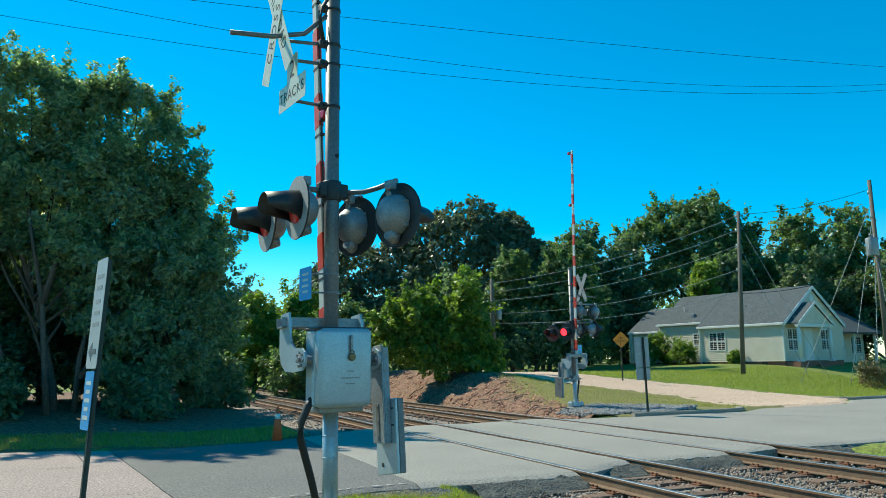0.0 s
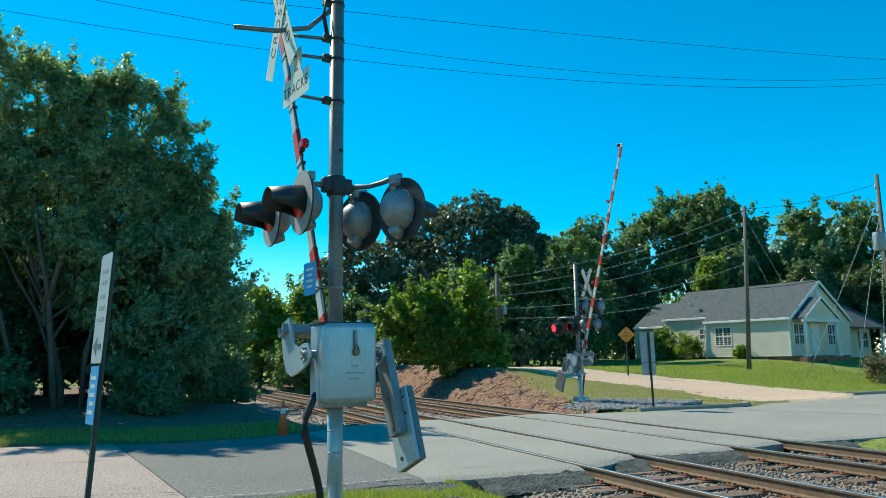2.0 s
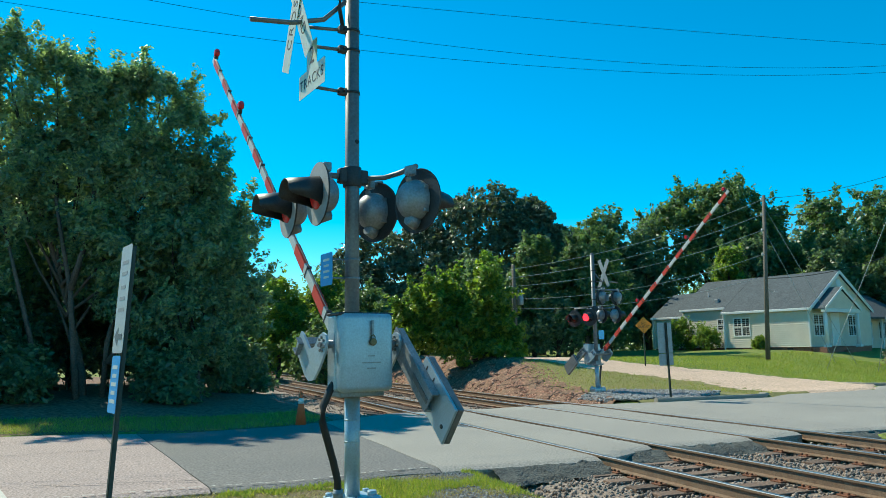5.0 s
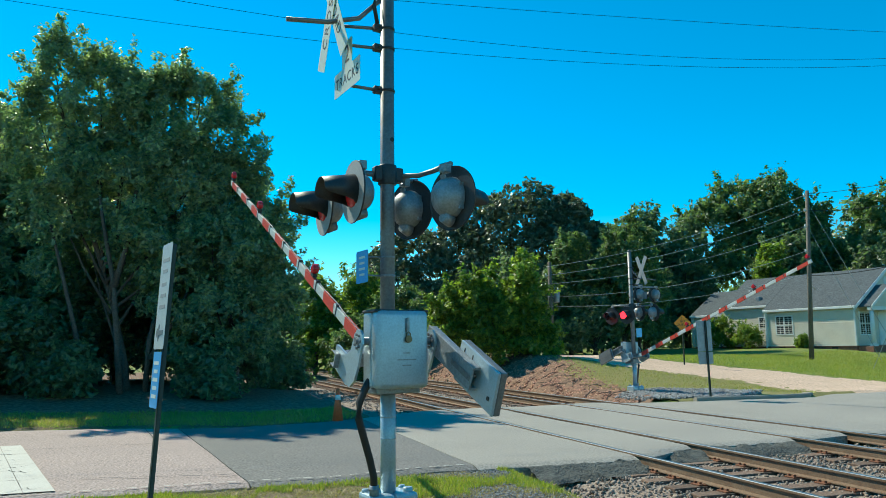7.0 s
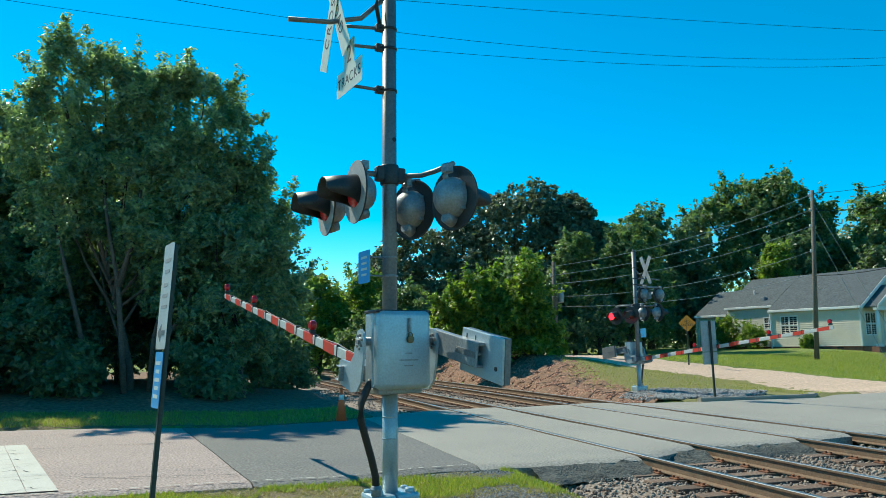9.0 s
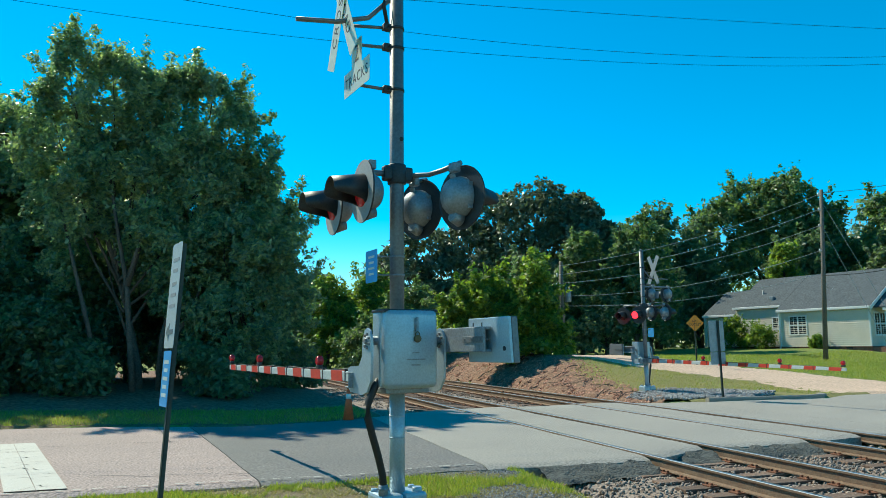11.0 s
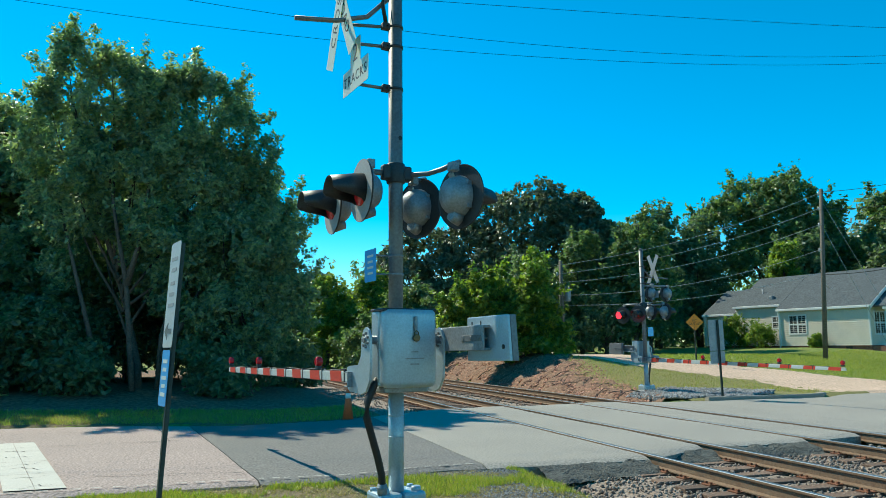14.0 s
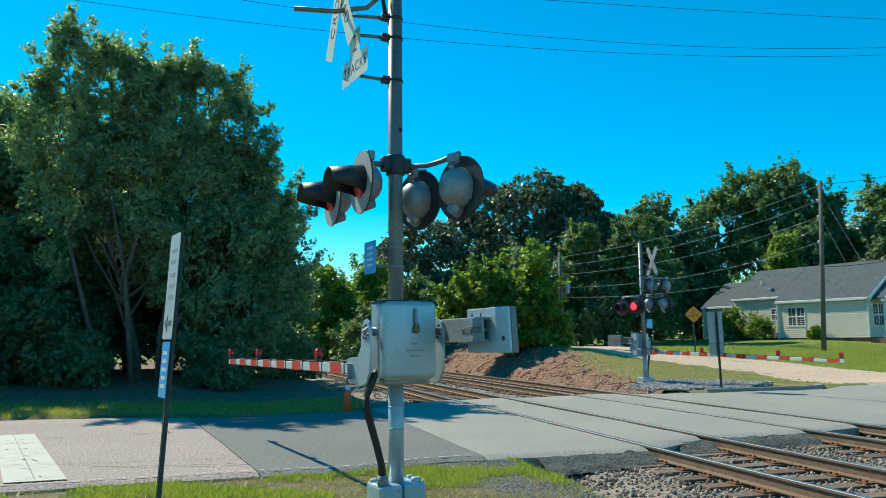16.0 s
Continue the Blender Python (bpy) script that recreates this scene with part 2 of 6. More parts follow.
def axis(lo, hi, step, reach):
    core = list(np.arange(lo, hi + step, step))
    grow, d = [], step
    while (grow[-1] if grow else 0) < reach:
        d *= 1.35
        grow.append((grow[-1] if grow else 0) + d)
    return [lo - g for g in grow[::-1]] + core + [hi + g for g in grow]


def sheet(name, xs, ys, height, mat, parent=None):
    nx, ny = len(xs), len(ys)
    verts = [(x, y, height(x, y)) for y in ys for x in xs]
    i = np.arange(nx * ny).reshape(ny, nx)
    faces = np.stack([i[:-1, :-1], i[:-1, 1:], i[1:, 1:], i[1:, :-1]], -1).reshape(-1, 4)
    return numpy_mesh(name, verts, faces, mat, parent, True)


ground = sheet("ground", axis(-16, 48, 0.5, 2500), axis(-4, 62, 0.5, 2500), ground_z, M["lawn"])
tagged(ground, "mown green lawn and bare soil with dry patches", "ground", kind="structure")


def patch(name, xs, ys, inside, mat, label, lift=0.02, rough=0.0):
    """A thin layer lying on the ground where inside(x, y) holds."""
    nx, ny = len(xs), len(ys)
    verts = [(x, y, ground_z(x, y) + lift + rough * noise.noise((x * 3, y * 3, 11))) for y in ys for x in xs]
    faces = []
    for j in range(ny - 1):
        for i in range(nx - 1):
            if inside((xs[i] + xs[i + 1]) / 2, (ys[j] + ys[j + 1]) / 2):
                a = j * nx + i
                faces.append((a, a + 1, a + nx + 1, a + nx))
    ob = numpy_mesh(name, verts, faces, mat, None, True)
    return tagged(ob, label, "ground", kind="structure")


def wob(x, y, s=0.6, k=1.1):
    return s * noise.noise((x * k, y * k, 5))


patch("verge_near", np.arange(-14, 6, 0.25), np.arange(-8, 10, 0.25), lambda x, y: -6.5 + wob(x, y, 1.5, 0.4) < y < near_edge(x) + 0.15 and x < 4.6 + wob(x, y), M["grass_soil"], "uneven verge of short grass, dry straw and bare soil")
DRIVE = [(21.0, 47.0), (19.6, 39.0), (18.7, 32.4), (19.4, 29.6), (21.0, 27.4), (22.5, 25.0), (23.0, 22.4), (22.7, 18.6)]


def to_drive(x, y):
    """Distance from the middle of the gravel drive."""
    best = 99.0
    for (ax, ay), (bx, by) in zip(DRIVE, DRIVE[1:]):
        k = min(max(((x - ax) * (bx - ax) + (y - ay) * (by - ay)) / ((bx - ax) ** 2 + (by - ay) ** 2), 0), 1)
        best = min(best, math.hypot(x - ax - k * (bx - ax), y - ay - k * (by - ay)))
    return best


def soil_edge(y):
    """Where the bare clay beside the tracks gives way to grass."""
    return 13.5 + 0.24 * max(y - 24.0, 0.0) if y < 36 else 16.0 + bend(y)


patch("dirt_bank", np.arange(10, 19, 0.25), np.arange(19.4, 62, 0.25), lambda x, y: 12.5 + bend(y) + wob(x, y) < x < soil_edge(y) + 0.5 + wob(x, y, 1.2, 0.6) and y > far_edge(x) - 0.2, M["red_soil"], "eroded bank of red clay beside the railway", 0.06, 0.2)
patch("dry_verge", np.arange(12, 21, 0.25), np.arange(18.4, 33, 0.25), lambda x, y: y > far_edge(x) - 0.1 and soil_edge(y) + wob(x, y) < x < 21 and y < 34 and to_drive(x, y) > 2.1, M["dry_grass"], "yellowed short grass between the road and the gravel drive", 0.05)
patch("verge_far", np.arange(-16, 5, 0.25), np.arange(16.6, 23, 0.25), lambda x, y: y > far_edge(x) - 0.2 and y < far_edge(x) + 3.0 + wob(x, y, 0.8) and x < 3.9, M["grass_soil"], "narrow grass verge beside the road in dappled shade", 0.035)


patch("gravel_drive", np.arange(12, 30, 0.2), np.arange(17.5, 46, 0.2), lambda x, y: y > far_edge(x) - 0.3 and to_drive(x, y) < 2.35 + 0.8 * (1 - smooth(21, 26, y)) + wob(x, y, 0.35) and x < 26.1 + wob(x, y, 0.3), M["gravel_drive"], "pale crushed gravel drive leading off the road", 0.055, 0.02)
patch("shade_floor", np.arange(-15, 5.2, 0.25), np.arange(19.6, 44, 0.25), lambda x, y: x < 4.6 + bend(y) + wob(x, y) and y > far_edge(x) + 2.2 + wob(x, y, 1.0), M["red_soil"], "leaf litter and bare earth under the trees", 0.03)


# ---- road ----
def slab(name, x0, x1, mat, label, y0=None, y1=None, lean=(0.0, 0.0), step=0.25, top=0.0, parent=None):
    """A length of road surface with a worn edge; lean slants its ends."""
    nx, ny = max(2, int((x1 - x0) / step)), 72
    bm = bmesh.new()
    rows = []
    for i in range(nx + 1):
        base = x0 + (x1 - x0) * i / nx
        a, b = (y0 or near_edge)(base), (y1 or far_edge)(base)
        a += 0.07 * noise.noise((base * 2.1, 1, 2)) + 0.05 * noise.noise((base * 7, 4, 2))
        b += 0.07 * noise.noise((base * 2.1, 9, 2)) + 0.05 * noise.noise((base * 7, 6, 2))
        row = []
        for j in range(ny + 1):
            y = a + (b - a) * j / ny
            x = base + (lean[0] + (lean[1] - lean[0]) * i / nx) * (y - 10)
            z = top + 0.012 * noise.noise((x * 0.5, y * 0.5, 8)) + (0.004 * noise.noise((x * 3, y * 3, 8)))
            edge = min(j, ny - j)
            if edge == 0:
                z -= 0.045
            elif edge == 1:
                z -= 0.008
            row.append(bm.verts.new((x, y, z)))
        rows.append(row)
    for r, s in zip(rows, rows[1:]):
        for j in range(ny):
            bm.faces.new((r[j], s[j], s[j + 1], r[j + 1])).smooth = True
    rim = [e for e in bm.edges if e.is_boundary]
    down = bmesh.ops.extrude_edge_only(bm, edges=rim)["geom"]
    for v in down:
        if isinstance(v, bmesh.types.BMVert):
            v.co.z -= 0.16
    bmesh.ops.recalc_face_normals(bm, faces=bm.faces)
    bmesh.ops.split_edges(bm, edges=rim)
    ob = part(name, bm, mat, parent)
    return tagged(ob, label, "road", kind="structure")


slab("road_old", -60, 0.58, M["old_asphalt"], "worn pinkish asphalt road, cracked and sun-bleached", lean=(-0.14, -0.14), step=0.5)
slab("road_patch", 0.6, 3.68, M["grey_asphalt"], "smoother grey asphalt patch across the road", lean=(-0.14, 0.0))
GAP = 0.052
joints = [3.70, *[v for r in RAILS for v in (r - GAP, r + GAP)], 13.0]
for a, b in zip(joints[::2], joints[1::2]):
    slab("crossing_surface", a + (0.07 if a in (RAILS[0] + GAP, RAILS[2] + GAP) else 0.0), b - (0.07 if b in (RAILS[1] - GAP, RAILS[3] - GAP) else 0.0), M["crossing_asphalt"], "light grey asphalt laid between the crossing's rails")
slab("road_east", 13.005, 60, M["crossing_asphalt"], "light grey asphalt road beyond the tracks", step=0.5)


def stop_line():
    bm = bmesh.new()
    for i in range(24):
        y0, y1 = 10.0 + i * 0.2125, 10.0 + (i + 1) * 0.2125 - (0.012 if i % 6 == 5 else 0)
        for k in range(2):
            xa = -1.60 - 0.272 * (y0 - 10.0) - 0.34 * k
            xb = -1.60 - 0.272 * (y1 - 10.0) - 0.34 * k
            vs = [bm.verts.new(p) for p in ((xa - 0.333, y0, 0.019), (xa, y0, 0.019), (xb, y1, 0.019), (xb - 0.333, y1, 0.019))]
            bm.faces.new(vs)
    return tagged(part("stop_line", bm, M["white_line"]), "cracked white stop line painted on the road", "road marking", kind="structure")


stop_line()


# ---- railway ----
def path_x(base, y):
    return base + bend(y)


def rail(base):
    """A running rail: foot, web and a polished head, bent with the track."""
    prof = [(-0.07, -0.172), (0.07, -0.172), (0.07, -0.158), (0.015, -0.14), (0.012, -0.045), (0.036, -0.032), (0.036, -0.006), (0.028, 0.0), (-0.028, 0.0), (-0.036, -0.006), (-0.036, -0.032), (-0.012, -0.045), (-0.015, -0.14), (-0.07, -0.158)]
    ys = list(np.arange(-12, 19, 1.0)) + list(np.arange(19, 121, 2.0))
    bm = bmesh.new()
    rings = [[bm.verts.new((path_x(base, y) + px, y, pz + 0.024)) for px, pz in prof] for y in ys]
    n = len(prof)
    for lo, hi in zip(rings, rings[1:]):
        for k in range(n):
            f = bm.faces.new((lo[k], lo[(k + 1) % n], hi[(k + 1) % n], hi[k]))
            f.material_index = 1 if k in (7, 6, 8) else 0
    bm.faces.new(rings[0])
    bm.faces.new(rings[-1][::-1])
    bmesh.ops.recalc_face_normals(bm, faces=bm.faces)
    ob = part("rail", bm, [M["rail_side"], M["rail_top"]])
    return tagged(ob, "rusty steel rail with a polished running surface", "rail", "rails of the two tracks")


for r in RAILS:
    rail(r)


def ballast_bed():
    xs = np.concatenate([np.arange(3.6, 13.6, 0.2)])
    def top(u):
        return float(np.interp(u, (3.6, 4.4, 5.2, 12.3, 12.9, 13.6), (-0.45, -0.32, -0.205, -0.205, -0.32, -0.5)))
    for name, ys in (("ballast_south", np.arange(-12, 10.4, 0.2)), ("ballast_north", np.arange(18.6, 121, 0.4))):
        nx = len(xs)
        verts = [(u + bend(y), y, top(u) + 0.03 * noise.noise((u * 2, y * 2, 1)) + 0.02 * noise.noise((u * 7, y * 7, 1))) for y in ys for u in xs]
        i = np.arange(nx * len(ys)).reshape(len(ys), nx)
        faces = np.stack([i[:-1, :-1], i[:-1, 1:], i[1:, 1:], i[1:, :-1]], -1).reshape(-1, 4)
        tagged(numpy_mesh(name, verts, faces, M["ballast"], None, True), "bed of rust-stained crushed stone under the tracks", "ballast", kind="structure")


ballast_bed()

SOLID = np.array([(0, 0, 1), (0.894, 0, 0.447), (0.276, 0.851, 0.447), (-0.724, 0.526, 0.447), (-0.724, -0.526, 0.447), (0.276, -0.851, 0.447), (0.724, 0.526, -0.447), (-0.276, 0.851, -0.447), (-0.894, 0, -0.447), (-0.276, -0.851, -0.447), (0.724, -0.526, -0.447), (0, 0, -1)])
SOLID_FACES = np.array([(0, 1, 2), (0, 2, 3), (0, 3, 4), (0, 4, 5), (0, 5, 1), (1, 6, 2), (2, 7, 3), (3, 8, 4), (4, 9, 5), (5, 10, 1), (2, 6, 7), (3, 7, 8), (4, 8, 9), (5, 9, 10), (1, 10, 6), (6, 11, 7), (7, 11, 8), (8, 11, 9), (9, 11, 10), (10, 11, 6)])

OCTA = np.array([(1, 0, 0.1), (0, 1, -0.1), (-1, 0, 0.15), (0, -1, 0), (0.1, 0.1, 0.9), (0, 0, -0.9)])
OCTA_FACES = np.array([(0, 1, 4), (1, 2, 4), (2, 3, 4), (3, 0, 4), (1, 0, 5), (2, 1, 5), (3, 2, 5), (0, 3, 5)])


def stones(name, spots, size, mat, label, seed, plain=False):
    """Loose angular stones at the spots given (n x 3)."""
    rng = np.random.default_rng(seed)
    n = len(spots)
    solid, solid_faces = (OCTA, OCTA_FACES) if plain else (SOLID, SOLID_FACES)
    k = len(solid)
    s = rng.uniform(size[0], size[1], (n, 1, 1)) * rng.uniform(0.6, 1.25, (n, 1, 3)) * rng.uniform(0.75, 1.2, (n, k, 1))
    ang = rng.uniform(0, math.tau, n)
    c, d = np.cos(ang)[:, None], np.sin(ang)[:, None]
    v = solid[None] * s
    v = np.stack([v[..., 0] * c - v[..., 1] * d, v[..., 0] * d + v[..., 1] * c, v[..., 2]], -1) + np.asarray(spots)[:, None]
    f = solid_faces[None] + (np.arange(n) * k)[:, None, None]
    return tagged(numpy_mesh(name, v.reshape(-1, 3), f.reshape(-1, 3), mat), label, "stones", kind="stuff")


def bed_spots(n, x0, x1, y0, y1, seed, z=-0.195):
    rng = np.random.default_rng(seed)
    x, y = rng.uniform(x0, x1, n), rng.uniform(y0, y1, n)
    return np.array([(a + bend(b), b, z + np.interp(a, (3.6, 4.4, 5.2, 12.3, 12.9, 13.6), (-0.28, -0.13, 0, 0, -0.13, -0.33)) + rng.uniform(-0.012, 0.015)) for a, b in zip(x, y)])


stones("ballast_stones", np.vstack([bed_spots(11500, 4.2, 13.2, 4.0, 10.6, 1), bed_spots(5000, 4.2, 13.2, 19.3, 34, 2)]), (0.016, 0.033), M["stone"], "loose rust-brown and grey crushed stones between the ties", 3)


def ties():
    bm = box_bm(-1.3, 1.3, -0.115, 0.115, -0.17, 0.0, 0.012)
    first = part("tie", bm, M["tie"])
    tagged(first, "weathered wooden railway tie half sunk in ballast", "railway tie", "ties of the two tracks")
    plate = box_bm(-0.17, 0.17, -0.09, 0.09, 0, 0.018, 0.004)
    for sx in (-0.12, 0.12):
        for sy in (-0.05, 0.05):
            box_bm(sx - 0.016, sx + 0.016, sy - 0.014, sy + 0.014, 0.015, 0.045, 0.004, plate)
    pm = part("tie_plate", plate, M["rust"], first, "rusty steel plate with spikes")
    pm.location = (-0.7525, 0, 0.001)
    other = new("tie_plate", pm.data)
    other.parent, other.location = first, (0.7525, 0, 0.001)
    rng = random.Random(4)
    spots = [(mid, y) for mid in (7.05, 10.67) for y in [k * 0.52 for k in range(2, 20)] + [19.7 + k * 0.52 for k in range(46)]]
    for k, (mid, y) in enumerate(spots):
        m = pose(mid + bend(y) + rng.uniform(-0.05, 0.05), y + rng.uniform(-0.03, 0.03), -0.162 + rng.uniform(-0.004, 0.002), 0, 0, rng.uniform(-1.5, 1.5) + 0.1 * max(y - 19, 0))
        if k == 0:
            first.matrix_basis = m
        else:
            copy_thing(first, m)


ties()


# ---- trees ----
def leaf_cloud(rng, centers, radii, count, size, droop=0.25):
    """Leaves as small folded quads in shells round the clump centres."""
    k = rng.choice(len(centers), count, p=radii ** 2 / np.sum(radii ** 2))
    d = rng.normal(size=(count, 3))
    d /= np.linalg.norm(d, axis=1)[:, None]
    reach = radii[k] * rng.uniform(0.2, 1.12, count) ** 0.7
    p = centers[k] + d * reach[:, None] * np.array([1, 1, 0.8])
    nrm = d + rng.normal(scale=0.7, size=(count, 3)) + np.array([0, 0, 0.5])
    nrm /= np.linalg.norm(nrm, axis=1)[:, None]
    t = np.cross(nrm, rng.normal(size=(count, 3)))
    t /= np.linalg.norm(t, axis=1)[:, None]
    b = np.cross(nrm, t)
    s = size * rng.uniform(0.6, 1.35, (count, 1))
    v = np.stack([p - t * s, p - b * s * 0.42 - nrm * s * 0.12, p + t * s - np.array([0, 0, 1]) * s * droop, p + b * s * 0.42 - nrm * s * 0.12], 1)
    return v.reshape(-1, 3), np.arange(count * 4).reshape(-1, 4)


def sprays(rng, lobes, count, per, leaf, reach=0.35, bumps=22, shoots=0.0, inner=0.15, floor=0.05):
    """Leaves in small sprays over the lumpy surface of a crown; lobes: rows of centre x, y, z, radius across and radius up."""
    lobes = np.asarray(lobes, float)
    c, r = lobes[:, :3], lobes[:, [3, 3, 4]]

    def ball(n):
        d = rng.normal(size=(n, 3))
        return d / np.linalg.norm(d, axis=1)[:, None]
    k = rng.choice(len(c), bumps * len(c), p=r[:, 2] / np.sum(r[:, 2]))
    d0 = ball(len(k))
    d0[:, 2] = np.where(d0[:, 2] < -0.5, -d0[:, 2], d0[:, 2])
    sc, sr = c[k] + d0 * r[k] * rng.uniform(0.55, 0.8, (len(k), 1)), r[k] * rng.uniform(0.2, 0.5, (len(k), 1))
    # upright shoots that break the outline
    tips = rng.choice(len(k), int(len(k) * shoots))
    out = d0[tips] * np.array([0.8, 0.8, 0.45]) + np.array([0, 0, 0.55]) + rng.normal(scale=0.18, size=(len(tips), 3))
    size = np.minimum(sr[tips][:, :1], 0.55) * np.ones(3)
    for far, g in ((1.0, 0.6), (1.6, 0.46), (2.15, 0.34), (2.6, 0.22)):
        sc, sr, d0 = np.vstack([sc, sc[tips] + out * (sr[tips][:, :1] * 0.5 + size * far)]), np.vstack([sr, size * g]), np.vstack([d0, out])
    q = rng.choice(len(sr), count, p=sr[:, 0] ** 1.6 / np.sum(sr[:, 0] ** 1.6))
    d = ball(count) + d0[q] * 0.9 + np.array([0, 0, 0.3])
    d /= np.linalg.norm(d, axis=1)[:, None]
    pos = sc[q] + d * sr[q] * rng.uniform(0.75, 1.05, (count, 1))
    deep = np.min(np.linalg.norm((pos[:, None] - c[None]) / r[None], axis=2), axis=1) < 0.62
    deep &= rng.uniform(size=count) > inner
    pos, d = pos[~deep], d[~deep]
    n = len(pos)
    axis_ = d * 0.7 + rng.normal(scale=0.35, size=(n, 3)) + np.array([0, 0, 0.3])
    axis_ /= np.linalg.norm(axis_, axis=1)[:, None]
    long_ = reach * rng.uniform(0.6, 1.3, n)
    m = n * per
    along = rng.uniform(0, 1, (n, per, 1))
    p = (pos[:, None] + axis_[:, None] * long_[:, None, None] * along + rng.normal(size=(n, per, 3)) * (long_ * 0.17)[:, None, None] * (1.2 - 0.7 * along)).reshape(m, 3)
    nrm = rng.normal(scale=0.6, size=(m, 3)) + np.repeat(d, per, 0) * 0.6 + np.array([0, 0, 0.6])
    nrm /= np.linalg.norm(nrm, axis=1)[:, None]
    t = np.cross(nrm, rng.normal(size=(m, 3)))
    t /= np.linalg.norm(t, axis=1)[:, None]
    b = np.cross(nrm, t)
    w = leaf * rng.uniform(0.6, 1.3, (m, 1))
    v = np.stack([p - t * w, p - b * w * 0.5 - nrm * w * 0.12, p + t * w - np.array([0, 0, 0.25]) * w, p + b * w * 0.5 - nrm * w * 0.12], 1).reshape(-1, 3)
    v[:, 2] = np.maximum(v[:, 2], floor)
    return v, np.arange(m * 4).reshape(-1, 4)


def heap_lobes(rng, h, w, base, n=9):
    """Lobes of an ordinary rounded crown of height h and width w above base."""
    out = []
    for i in range(n):
        f = (i + 0.5) / n
        z = base + (h - base) * (0.16 + 0.66 * f)
        wide = w / 2 * math.sqrt(max(1 - abs(2 * f - 0.75) ** 2.2 * 0.72, 0.08))
        r = w * rng.uniform(0.19, 0.27) * (1.1 - 0.35 * f)
        a = i * 2.4 + rng.uniform(-0.4, 0.4)
        off = max(wide - r, 0) * rng.uniform(0.55, 1.0)
        out.append((off * math.cos(a), off * math.sin(a), z, r, r * rng.uniform(0.85, 1.25)))
    top = w * rng.uniform(0.15, 0.2)
    return out + [(rng.uniform(-0.1, 0.1) * w, 0, h - top * 1.1, top, top * 1.2)]


def tree(name, x, y, lobes, mat, label, count, leaf, seed, stems=(), trunk_r=0.18, sink=0.05, group="", per=7, reach=0.35, bumps=22, shoots=0.3, inner=0.15, category="tree"):
    """A tapered trunk with limbs into the lobes of an uneven crown; stems: further trunks as rows of points."""
    rng = np.random.default_rng(seed)
    root = thing(name, pose(x, y, ground_z(x, y) - sink), label, category, group)
    bm = bmesh.new()
    top = max(lobes, key=lambda l: l[2])
    h = top[2]
    main = [Vector((top[0] * f ** 1.4 + 0.02 * h * math.sin(5 * f + seed), top[1] * f ** 1.4 + 0.015 * h * math.sin(4 * f), h * f)) for f in (0, 0.12, 0.3, 0.5, 0.75, 1)]
    tube_bm(main, trunk_r, 9, bm, trunk_r * 0.15)
    for l in lobes:
        f = min(max(0.45 * l[2] / h, 0.08), 0.6)
        start = Vector((top[0] * f ** 1.4, top[1] * f ** 1.4, h * f))
        end = Vector(l[:3])
        bend_ = start.lerp(end, 0.5) + Vector((0, 0, -0.06 * (end - start).length))
        tube_bm([start, bend_, end, end + Vector((rng.uniform(-0.3, 0.3), rng.uniform(-0.3, 0.3), 0.8)) * l[4]], trunk_r * 0.4, 6, bm, trunk_r * 0.05)
    for pts in stems:
        tube_bm(pts, trunk_r * 0.8, 8, bm, trunk_r * 0.15)
    part("trunk", bm, M["bark"], root)
    v, f = sprays(rng, lobes, count, per, leaf, reach, bumps, shoots, inner, sink + 0.02)
    numpy_mesh("crown", v, f, mat, root)
    return root


